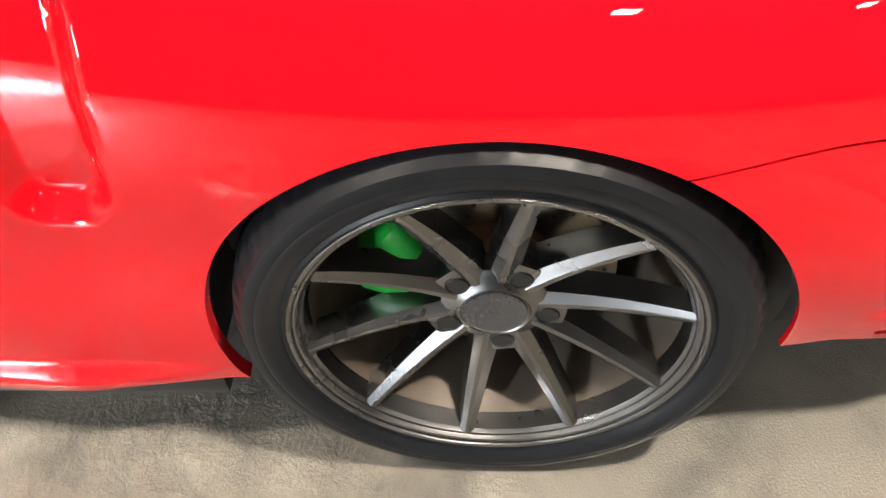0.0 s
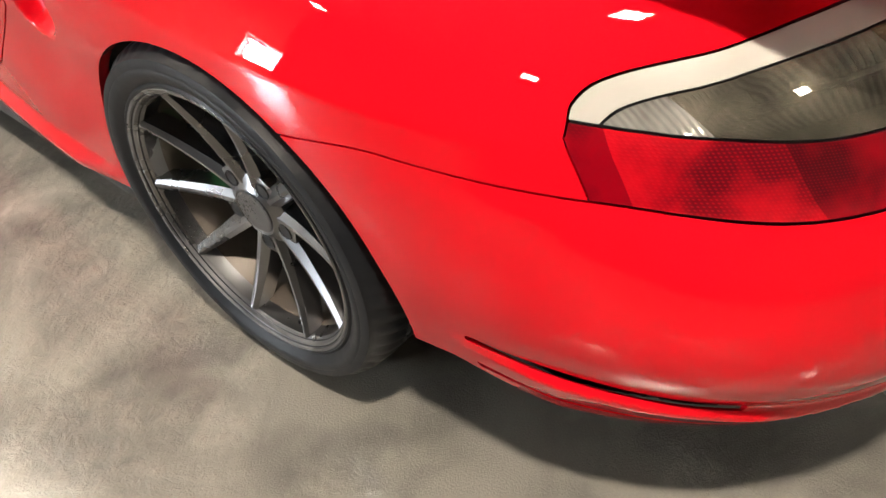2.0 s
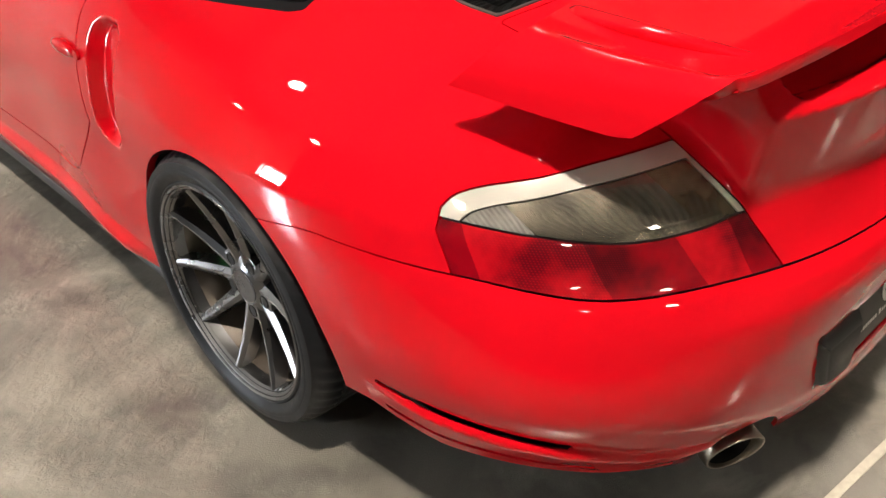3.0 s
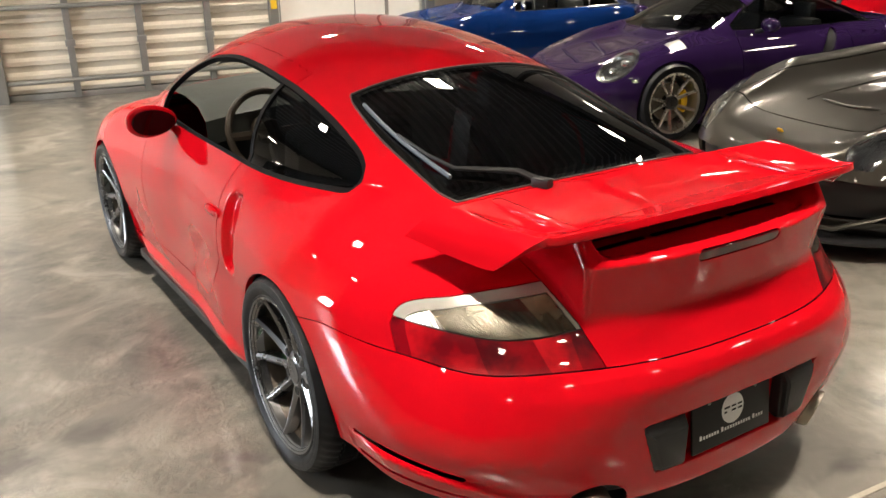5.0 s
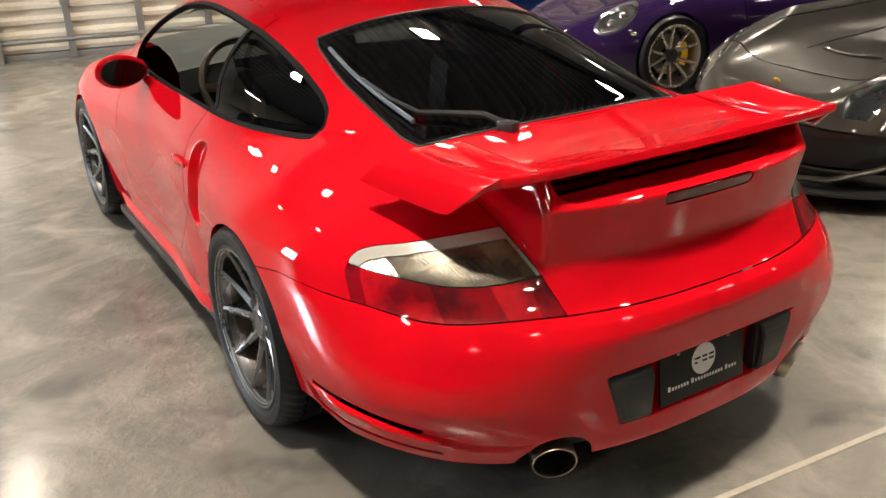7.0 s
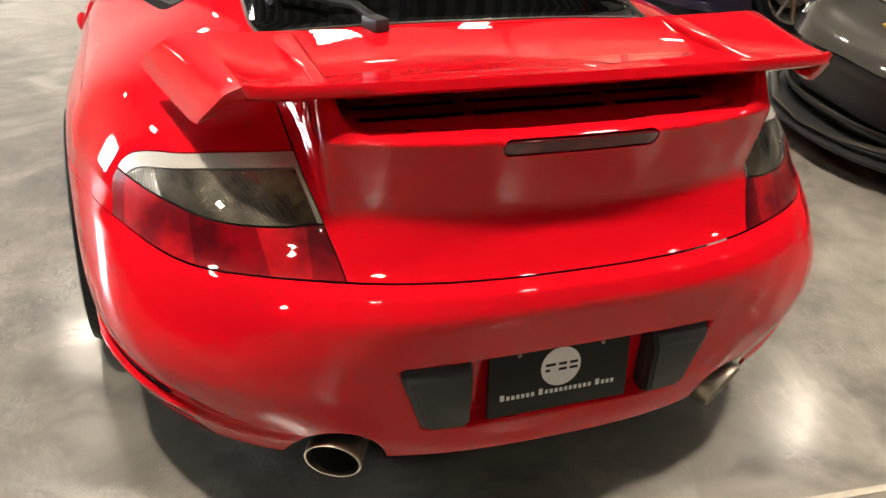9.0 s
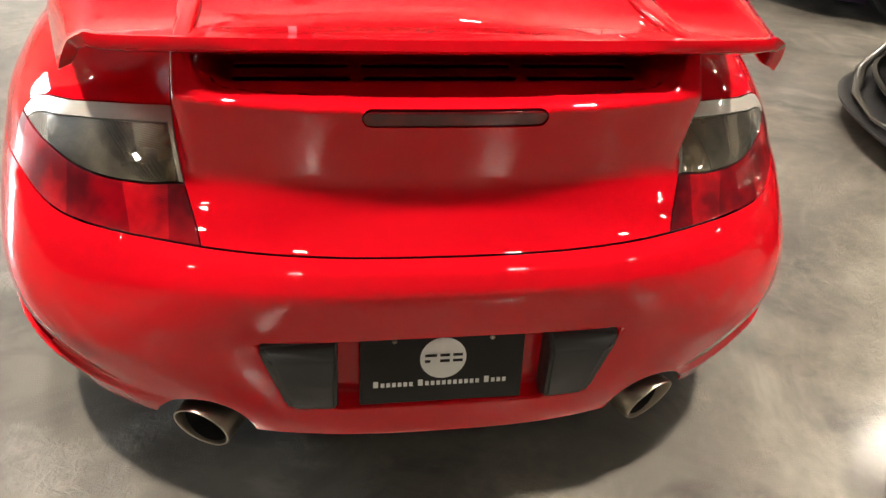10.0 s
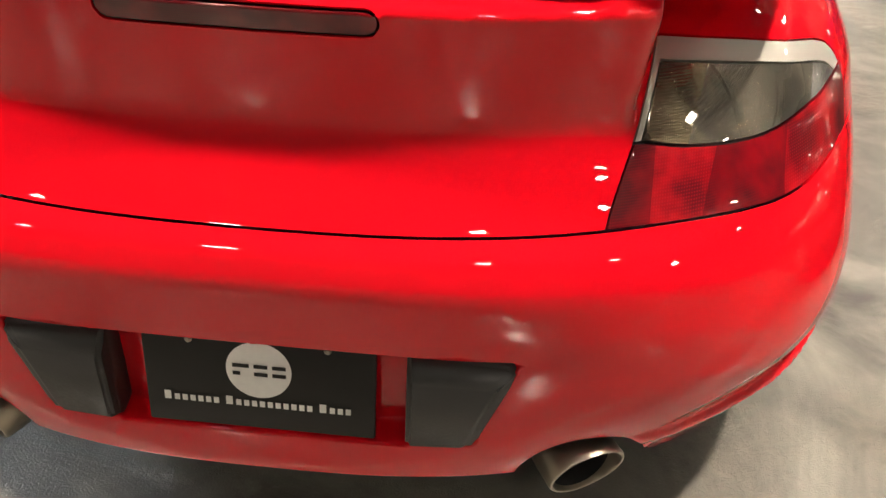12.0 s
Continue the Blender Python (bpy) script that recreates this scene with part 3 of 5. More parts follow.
SIDE = {  # half width at those heights, station by station along the car
    0.0: (0.84, 0.868, 0.880, 0.892, 0.897, 0.888, 0.860, 0.815, 0.725, 0.60, 0.40),
    0.55: (0.84, 0.86, 0.866, 0.862, 0.868, 0.862, 0.848, 0.822, 0.77, 0.70, 0.60),
    1.1: (0.81, 0.825, 0.832, 0.838, 0.846, 0.842, 0.830, 0.812, 0.775, 0.72, 0.63),
    1.75: (0.81, 0.825, 0.84, 0.856, 0.862, 0.852, 0.836, 0.81, 0.765, 0.70, 0.60),
    2.35: (0.80, 0.84, 0.868, 0.882, 0.88, 0.866, 0.842, 0.80, 0.70, 0.50, 0.20),
}
SIDE_AT = sorted(SIDE)
SIDE_Z = [curve1(ZS, SIDE[k]) for k in SIDE_AT]
REAR_B = curve1((0.14, 0.205, 0.235, 0.265, 0.295, 0.35, 0.42, 0.50, 0.555, 0.59, 0.62, 0.70, 0.795, 0.85, 0.90, 0.94), (0.985, 1.004, 1.012, 1.016, 1.017, 1.016, 1.018, 1.034, 1.045, 1.035, 1.011, 0.962, 0.858, 0.74, 0.60, 0.40))
FRONT_B = curve1((0.14, 0.22, 0.35, 0.5, 0.6, 0.68, 0.74, 0.79, 0.84), (0.86, 0.98, 1.07, 1.09, 1.05, 0.93, 0.75, 0.5, 0.2))
ROOF = curve1((-0.9, -0.6, -0.45, -0.2, 0.05, 0.3, 0.55, 0.85, 1.15, 1.4, 1.65, 1.9, 2.1, 2.3), (0.74, 0.875, 0.93, 1.018, 1.098, 1.165, 1.222, 1.268, 1.285, 1.268, 1.205, 1.08, 0.95, 0.80))
GREEN_W = curve1((-0.9, -0.6, -0.39, -0.03, 0.3, 0.7, 1.2, 1.7, 2.0, 2.3), (0.48, 0.55, 0.59, 0.63, 0.70, 0.745, 0.755, 0.74, 0.70, 0.6))
CAP = curve1((-1.0, 0.0, 0.5, 1.9, 2.3, 3.3), (0.95, 0.95, 0.90, 0.90, 0.84, 0.6))


def half_width(y, z):
    t = np.clip(y, SIDE_AT[0], SIDE_AT[-1])
    i = np.clip(np.searchsorted(SIDE_AT, t) - 1, 0, len(SIDE_AT) - 2)
    rows = np.stack([c(z) for c in SIDE_Z])
    at = np.array(SIDE_AT)
    u = (t - at[i]) / (at[i + 1] - at[i])
    u = u * u * (3 - 2 * u)
    a = np.take_along_axis(rows, i[None], 0)[0]
    b = np.take_along_axis(rows, i[None] + 1, 0)[0]
    return np.maximum(a + (b - a) * u, 0.03)


def lower_body(x, y, z):
    a = half_width(y, z)
    ax = np.abs(x) / a
    rear = np.maximum(-y, 0) / np.maximum(REAR_B(z), 0.05)
    front = np.maximum(y - 2.2, 0) / np.maximum(FRONT_B(z), 0.05)
    n = 2.45 + 1.1 * np.exp(-(((z - 0.41) / 0.135) ** 2))
    d = ((ax**n + rear**n + front**n + 1e-9) ** (1 / n) - 1) * np.minimum(a, 0.8)
    d = smax(d, z - CAP(y), 0.05)
    return d


def cabin(x, y, z):
    g = np.maximum(GREEN_W(y), 0.2)
    h = np.maximum(ROOF(y) - 0.78, 0.02)
    u, v = np.abs(x) / g, np.maximum(z - 0.78, 0) / h
    d = ((u**2.1 + v**2.3 + 1e-9) ** (1 / 2.2) - 1) * np.minimum(g, h * 1.4)
    d = np.maximum(d, 0.6 - z)
    return smax(smax(d, -y - 0.66, 0.05), y - 2.15, 0.05)


def tail(x, y, z):
    """The raised spoiler foot on the engine lid, leaning out over the lid, with the two fins that carry the wing."""
    ax = np.abs(x)
    under = 0.665 - 0.9 * (y + 0.97)
    # the outward lean darkens the face by shape, in place of the wing's shadow
    edge = 0.986 - 0.55 * ax**2.5 - 0.22 * np.maximum(0.862 - z, 0) - 0.6 * np.maximum(z - 0.862, 0)
    s = smax((under - z) * 0.74, -y - edge, 0.024)
    s = smax(s, ax - 0.447 - 0.1 * np.maximum(y + 0.75, 0) + 0.09 * np.clip(0.85 - z, 0, 0.2), 0.02)
    s = smax(s, y + 0.52, 0.03)
    return smax(s, z - 0.944, 0.006)


def grille_room(x, y, z):
    """The room between the fins, over the ridge and the sunken grille deck; negative inside."""
    ax = np.abs(x)
    a = smax(smax(ax - 0.414, 0.874 - z, 0.06), y + 0.50, 0.01)
    b = smax(smax(smax(ax - 0.385, 0.858 + 0.13 * (y + 0.78) - z, 0.03), -y - 0.930 + 0.55 * ax**2.5, 0.04), y + 0.575, 0.01)
    return smax(smin(a, b, 0.012), -y - 1.1, 0.01)


def ramp01(a, w):
    t = np.clip(0.5 - a / w, 0, 1)
    return t * t * (3 - 2 * t)


LIP = curve1((-1.0, -0.93, -0.88, -0.82, -0.64, -0.46), (0.278, 0.280, 0.288, 0.318, 0.337, 0.342))


def red_body(x, y, z):
    d = smin(lower_body(x, y, z), cabin(x, y, z), 0.045)
    d = smax(smin(d, tail(x, y, z), 0.03), -grille_room(x, y, z), 0.012)
    # scoop behind the door
    c = y - 0.458 + 0.06 * (z - 0.66)
    r = np.hypot(np.maximum(np.abs(c) - 0.012, 0), np.maximum(np.abs(z - 0.655) - 0.090, 0)) - 0.042
    d = d + 0.030 * ramp01(r, 0.034) * (np.abs(x) > 0.6)
    # flared foot of the side sill
    d = d - 0.020 * ramp01(z - 0.215, 0.05) * np.clip((y - 0.36) / 0.2, 0, 1) * np.clip((2.0 - y) / 0.2, 0, 1)
    # niche for the plate in the rear bumper
    side = np.abs(x) - 0.329 + 0.36 * np.maximum(0.45 - z, 0)
    d = d + 0.03 * ramp01(side, 0.014) * ramp01(np.abs(z - 0.374) - 0.073, 0.014) * (y < -0.8)
    # proud lip along the foot of the bumper, from behind the wheel to the exhaust cut-outs
    t = np.clip((np.abs(x) - 0.46) / 0.10, 0, 1)
    d = d - (0.016 - 0.007 * np.clip((-0.82 - y) / 0.1, 0, 1)) * ramp01(z - LIP(y), 0.024) * t * t * (3 - 2 * t) * np.clip((-0.42 - y) / 0.16, 0, 1)
    return d


LID_X = curve1((0.55, 0.62, 0.70, 0.795, 0.86, 0.95), (0.405, 0.417, 0.441, 0.468, 0.478, 0.48))
LAMP_TOP = curve1((0.40, 0.47, 0.58, 0.7, 0.74, 0.765, 0.785), (0.80, 0.792, 0.776, 0.75, 0.735, 0.715, 0.685))
LAMP_MID = curve1((0.40, 0.443, 0.512, 0.62, 0.708, 0.776), (0.703, 0.701, 0.689, 0.680, 0.689, 0.699))
BELT = curve1((-0.1, 0.0, 0.3, 0.8, 1.4, 1.8), (0.90, 0.874, 0.862, 0.872, 0.882, 0.9))


def red_coupe():
    f = red_body
    car = new("red_sports_coupe")
    tagged(car, "bright red two-door sports coupe with fixed rear wing, parked on concrete", "car")
    M = nets(f, (-1.0, -1.2, 0.13), (0.03, 3.4, 1.32), 0.0105)
    M = clip(f, M, lambda x, y, z: x)[0]
    sill = curve1((-1.1, -0.95, -0.6, -0.4, 0.3, 0.9, 2.0, 3.4), (0.222, 0.224, 0.240, 0.272, 0.19, 0.165, 0.165, 0.2))
    M = clip(f, M, lambda x, y, z: sill(y) - z)[0]
    M = clip(f, M, lambda x, y, z: 0.344 - np.hypot(y * 0.968, z - 0.302) - (np.abs(x) < 0.5))[0]
    M = clip(f, M, lambda x, y, z: 0.335 - np.hypot(y - 2.35, z - 0.305) - (np.abs(x) < 0.5))[0]
    cut = lambda x, y, z: np.where(y < -0.6, 0.096 - np.hypot(np.abs(x) - 0.438, (z - 0.206)), -1.0)

    # rear bumper with its two slots a side
    seam = curve1((-1.1, -0.95, -0.8, -0.6, -0.35, -0.17), (0.617, 0.617, 0.606, 0.620, 0.621, 0.592))
    bumper, M = gap(f, M, lambda x, y, z: np.maximum(z - seam(y), y + 0.05), 0.003)
    panel("bumper_core", f, bumper, DARK, car, offset=-0.034, depth=0)
    bumper = clip(f, bumper, cut)[0]
    for ln, hw, ya, yb in ((lambda y: LIP(y) + 0.010, 0.0065, -0.80, -0.455), (curve1((-0.83, -0.46), (0.263, 0.289)), 0.007, -0.82, -0.465)):
        bumper = score(f, bumper, lambda x, y, z: z - ln(y))
        bumper = clip(f, bumper, lambda x, y, z: np.maximum(np.abs(z - ln(y)) - hw, np.abs(y - (ya + yb) / 2) - (yb - ya) / 2))[1]
    panel("rear_bumper", f, bumper, RED, car, depth=0.008)

    # tail lamps
    lamp, M = gap(f, M, lambda x, y, z: np.maximum.reduce([z - LAMP_TOP(-x), LID_X(z) + x, y + 0.533 + 0.69 * (0.707 - z), y + 0.3]), 0.002)
    low, high = gap(f, lamp, lambda x, y, z: z - LAMP_MID(-x), 0.0035)
    strip, lens = gap(f, high, lambda x, y, z: np.minimum.reduce([LAMP_TOP(-x) - 0.021 - z, -(y + 0.572 + 0.5 * (0.707 - z)), -x - LID_X(z) - 0.010]), 0.002)
    # g < 0 is the silver border above and outside the lens
    outer, lens = clip(f, lens, lambda x, y, z: x + 0.705 + 0.25 * (z - 0.7))
    mid, inner = clip(f, lens, lambda x, y, z: x + 0.515 + 0.35 * (z - 0.7))
    rim_r, low = clip(f, low, lambda x, y, z: y * 0 + np.maximum(-(y + 0.575 + 0.69 * (0.707 - z)), -1) * -1 * -1)
    r1, rest = clip(f, low, lambda x, y, z: x + 0.66)
    r2, r3 = clip(f, rest, lambda x, y, z: x + 0.545 + 0.2 * (z - 0.65))
    r3, r4 = clip(f, r3, lambda x, y, z: x + 0.47)
    for mo in (False, True):
        lampo = panel("tail_lamp", f, lamp, BLACK, car, "tail lamp with smoked upper and red lower lens", both=False, mirror_only=mo, offset=-0.014, depth=0.02)
        for nm, mesh, mat, lab in (("silver_border", strip, SILVERTRIM, "matt silver border"), ("lens", outer, LENS_RIB, "clear ribbed lens"), ("lens", mid, LENS_MID, "smoked lens"), ("lens", inner, LENS_GRID, "amber gridded lens"),
                                   ("red_lens", rim_r, LENS_RED2, "red lens"), ("red_lens", r1, LENS_RED, "red lens"), ("red_lens", r2, LENS_RED2, "red lens"), ("red_lens", r3, LENS_RED, "red lens"), ("red_lens", r4, LENS_RED2, "red lens")):
            panel(nm, f, mesh, mat, lampo, lab, both=False, mirror_only=mo, depth=0.008)
    # engine lid with cooling slots and third brake lamp
    lid, M = gap(f, M, lambda x, y, z: np.maximum(-x - LID_X(z), y + 0.468 - 0.3 * x * x), 0.003)
    panel("lid_core", f, lid, DARK, car, offset=-0.015, depth=0)
    for yc in (-0.800, -0.752, -0.704):
        for xa, xb in ((0.0, 0.139), (0.154, 0.360)):
            slot = lambda x, y, z: np.where(z > 0.79, np.hypot(np.maximum(np.abs(y - yc) - 0.002, 0), np.maximum(np.abs(-x - (xa + xb) / 2) - (xb - xa) / 2 + 0.010, 0)) - 0.0085, 1.0)
            if xa == 0.0:
                slot = lambda x, y, z: np.where(z > 0.79, np.hypot(np.maximum(np.abs(y - yc) - 0.002, 0), np.maximum(-x - 0.129, 0)) - 0.0085, 1.0)
            lid = clip(f, lid, slot)[1]
    stop, lid = gap(f, lid, lambda x, y, z: np.maximum(np.hypot(np.maximum(np.abs(x) - 0.135, 0), (z - 0.853) * 1.0) - 0.0145, y + 0.9), 0.003)
    panel("brake_lamp", f, stop, LENS_STOP, car, "dark red third brake lamp", offset=-0.002, depth=0.01)
    lid = largest(lid)
    panel("engine_lid", f, lid, RED, car, depth=0.004)
    # rear window
    wl = curve1((-0.45, -0.39, -0.3, 0.0, 0.25, 0.33, 0.36), (0.462, 0.47, 0.48, 0.478, 0.455, 0.43, 0.40))
    wing = lambda x, y, z: np.maximum.reduce([-x - wl(y), -(y + 0.455 - 0.3 * x * x), y - 0.29 - 0.2 * x * x, 0.7 - z])
    rearwin, M = clip(f, M, wing)
    inner, edge = clip(f, rearwin, lambda x, y, z: wing(x, y, z) + 0.03)
    edge, moulding = clip(f, edge, lambda x, y, z: wing(x, y, z) + 0.006)
    # side windows
    st = curve1((-0.05, 0.0, 0.15, 0.3, 0.6, 0.9, 1.1, 1.3, 1.5, 1.66), (0.89, 0.948, 1.01, 1.055, 1.12, 1.155, 1.165, 1.15, 1.075, 0.95))
    sideg = lambda x, y, z: np.maximum.reduce([BELT(y) - z, z - st(y), x + 0.3, -0.035 - y + 0.2 * (z - 0.9), y - 1.62])
    sidewin, M = clip(f, M, sideg)
    glass, frame_s = clip(f, sidewin, lambda x, y, z: sideg(x, y, z) + 0.011)
    quarter, doorglass = clip(f, glass, lambda x, y, z: y - 0.535 - 0.42 * (z - 0.88))
    pillar, doorglass = clip(f, doorglass, lambda x, y, z: y - 0.555 - 0.42 * (z - 0.88))
    # windscreen
    ws = lambda x, y, z: np.maximum.reduce([-x - 0.69 + 0.1 * (y - 1.6), 1.42 - y - 0.1 * x * x, y - 2.22 + 0.35 * x * x, 0.895 - z])
    screen, M = clip(f, M, ws)
    # doors
    r = 0.05

    def doorg(x, y, z):
        b = 0.30 - z + r
        a = np.maximum(0.575 - y, y - 1.62) + r
        # the rear lower corner is cut off
        a = np.maximum(a, 0.72 * (0.70 - y) + 0.69 * (0.40 - z) + r)
        return np.where(x < -0.45, np.hypot(np.maximum(a, 0), np.maximum(b, 0)) + np.minimum(np.maximum(a, b), 0) - r, 1.0)
    door, M = gap(f, M, doorg, 0.0045)
    panel("interior_lining", f, clip(f, M, lambda x, y, z: np.maximum.reduce([0.62 - z, -0.44 - y, y - 2.3]))[0], TRIM, car, "black interior lining", offset=-0.022, depth=0)
    panel("body_shell", f, M, RED, car, depth=0.02)
    for mo in (False, True):
        d = panel("door", f, door, RED, car, both=False, mirror_only=mo, depth=0.02)
        panel("door_lining", f, door, TRIM, d, "black door lining", both=False, mirror_only=mo, offset=-0.04, depth=0)
        q = panel("quarter_window", f, quarter, GLASS_DARK, car, "dark tinted quarter window", both=False, mirror_only=mo, offset=-0.004, depth=0.003)
        panel("window_seal", f, frame_s, SEAL, car, "black rubber window seal", both=False, mirror_only=mo, offset=0.001, depth=0.02)
        panel("window_pillar", f, pillar, SEAL, car, "black window pillar", both=False, mirror_only=mo, offset=-0.002, depth=0.012)
    panel("rear_window", f, inner, GLASS_DARK, car, "dark tinted rear window", offset=-0.003, depth=0.0)
    panel("rear_window_seal", f, edge, BAND, car, "black rear window border", offset=-0.002, depth=0.012)
    panel("rear_window_moulding", f, moulding, MOULD, car, "thin dark metal rear window moulding", offset=0.003, depth=0.01)
    panel("windscreen", f, screen, GLASS, car, "clear windscreen", offset=-0.003, depth=0.003)
    return car


coupe = red_coupe()


def wing_plane(car):
    """The fixed rear wing, lofted from side to side with drooping ends."""
    lead = [(0, -0.45, 0.926), (0.3, -0.475, 0.932), (0.5, -0.535, 0.951), (0.605, -0.572, 0.964), (0.662, -0.562, 0.950), (0.696, -0.535, 0.918), (0.711, -0.508, 0.889)]
    trail = [(0, -0.938, 0.960), (0.3, -0.930, 0.959), (0.5, -0.912, 0.956), (0.562, -0.899, 0.954), (0.588, -0.884, 0.942), (0.613, -0.845, 0.905), (0.635, -0.795, 0.862)]
    s0 = [0, 0.3, 0.5, 0.6, 0.72, 0.87, 1.0]
    L = [curve1(s0, [p[q] for p in lead]) for q in range(3)]
    T = [curve1(s0, [p[q] for p in trail]) for q in range(3)]
    half = np.concatenate([np.linspace(0, 0.5, 9)[:-1], np.linspace(0.5, 1, 27)])
    s = np.concatenate([-half[:0:-1], half])
    c = 0.5 - 0.5 * np.cos(np.linspace(0, math.pi, 23))
    S, C = np.meshgrid(np.abs(s), c, indexing="ij")
    top = np.stack([L[q](S) * (1 - C) + T[q](S) * C for q in range(3)], -1)
    top[..., 2] += -0.021 * np.sin(math.pi * C) * np.clip((0.66 - S) / 0.16, 0.12, 1) + 0.006 * np.clip((C - 0.9) / 0.1, 0, 1) + 0.004 * np.exp(-(((S - 0.60) / 0.025) ** 2)) * np.clip(C / 0.15, 0, 1)
    top[..., 0] *= np.sign(s)[:, None]
    du, dv = np.gradient(top, axis=0), np.gradient(top, axis=1)
    n = np.cross(du, dv)
    n /= np.linalg.norm(n, axis=2)[..., None]
    n *= np.sign(n[..., 2:3] + 1e-9)
    thick = 0.005 + 0.022 * np.sqrt(np.clip(4 * C * (1 - C), 0, 1)) * (1 - 0.35 * C) + 0.012 * C
    thick *= np.clip((1.0 - S) / 0.06, 0.15, 1)
    bot = top - n * thick[..., None]
    ns, nc = S.shape
    V = np.concatenate([top.reshape(-1, 3), bot.reshape(-1, 3)])
    F = grid_faces(ns, nc)
    o = ns * nc
    G = [tuple(o + i for i in q[::-1]) for q in F]
    e = []
    for i in range(ns - 1):
        for j in (0, nc - 1):
            e.append((i * nc + j, (i + 1) * nc + j, o + (i + 1) * nc + j, o + i * nc + j))
    for j in range(nc - 1):
        for i in (0, ns - 1):
            e.append((i * nc + j, i * nc + j + 1, o + i * nc + j + 1, o + i * nc + j))
    bm = bmesh.new()
    vs = [bm.verts.new(tuple(v)) for v in V]
    for q in F + G + e:
        bm.faces.new([vs[i] for i in q])
    bmesh.ops.remove_doubles(bm, verts=bm.verts, dist=1e-5)
    part("rear_wing", bm, RED, car, "red rear wing with drooping ends", angle=50)


wing_plane(coupe)


# ---- wheels ----
def spoke_mesh(a0, a1, r0, r1, dish, w0, w1, back, side):
    """One spoke from the hub (r0, angle a0) to the rim (r1, angle a1): a bevelled bar with a raised ridge."""
    bm = bmesh.new()
    rings = []
    n = 9
    A, B = [Vector((0, r * math.cos(radians(a)), r * math.sin(radians(a)))) for r, a in ((r0, a0), (r1, a1))]
    tan = Vector((1, 0, 0)).cross((B - A).normalized())
    for i in range(n):
        t = i / (n - 1)
        x = -dish * (0.45 * t + 0.55 * t**2.0)
        w = (w0 + (w1 - w0) * t) / 2
        P = A * (1 - t) + B * t
        d = back * (1 - 0.25 * t)
        h = 0.006 * (1 - t) + 0.005
        k = 0.12 * side
        prof = [(-w * 1.25, d), (-w, h), (w * (k - 0.22), 0.0), (w * (k + 0.22), 0.0), (w, h), (w * 1.25, d)]
        rings.append([bm.verts.new(P + tan * q + Vector((x + e, 0, 0))) for q, e in prof])
    for i in range(n - 1):
        for j in range(6):
            bm.faces.new((rings[i][j], rings[i][(j + 1) % 6], rings[i + 1][(j + 1) % 6], rings[i + 1][j]))
    bm.faces.new(rings[0]), bm.faces.new(rings[-1])
    return bm


def tyre_mesh(r, w, rim, tread=True):
    h = r - rim
    bm = bmesh.new()
    prof = [(0.004, rim - 0.014), (-0.006, rim - 0.004), (-0.009, rim + 0.006), (-0.006, rim + 0.010), (-0.014, rim + h * 0.30), (-0.0175, rim + h * 0.45), (-0.0160, rim + h * 0.52), (-0.0165, rim + h * 0.54),
            (-0.013, rim + h * 0.72), (-0.004, r - 0.016), (0.008, r - 0.007), (0.022, r - 0.003), (0.040, r - 0.001)]
    for g in (0.055, 0.115, 0.165, 0.225):
        if g < w - 0.05:
            prof += [(g, r), (g + 0.002, r - 0.007), (g + 0.010, r - 0.007), (g + 0.012, r)]
    prof += [(w - 0.03, r - 0.002), (w - 0.01, r - 0.013), (w + 0.005, rim + h * 0.5), (w, rim - 0.01)]
    rings = lathe(bm, prof, 240, "x")
    if tread:  # cross grooves over the shoulder
        for ring, (a, rr) in zip(rings, prof):
            if 0.0 < a < w - 0.02 and rr > r - 0.02:
                for k in range(0, 240, 4):
                    v = ring[(k + int(a * 60)) % 240]
                    q = 1 - 0.0045 / rr
                    v.co.y, v.co.z = v.co.y * q, v.co.z * q
    return bm


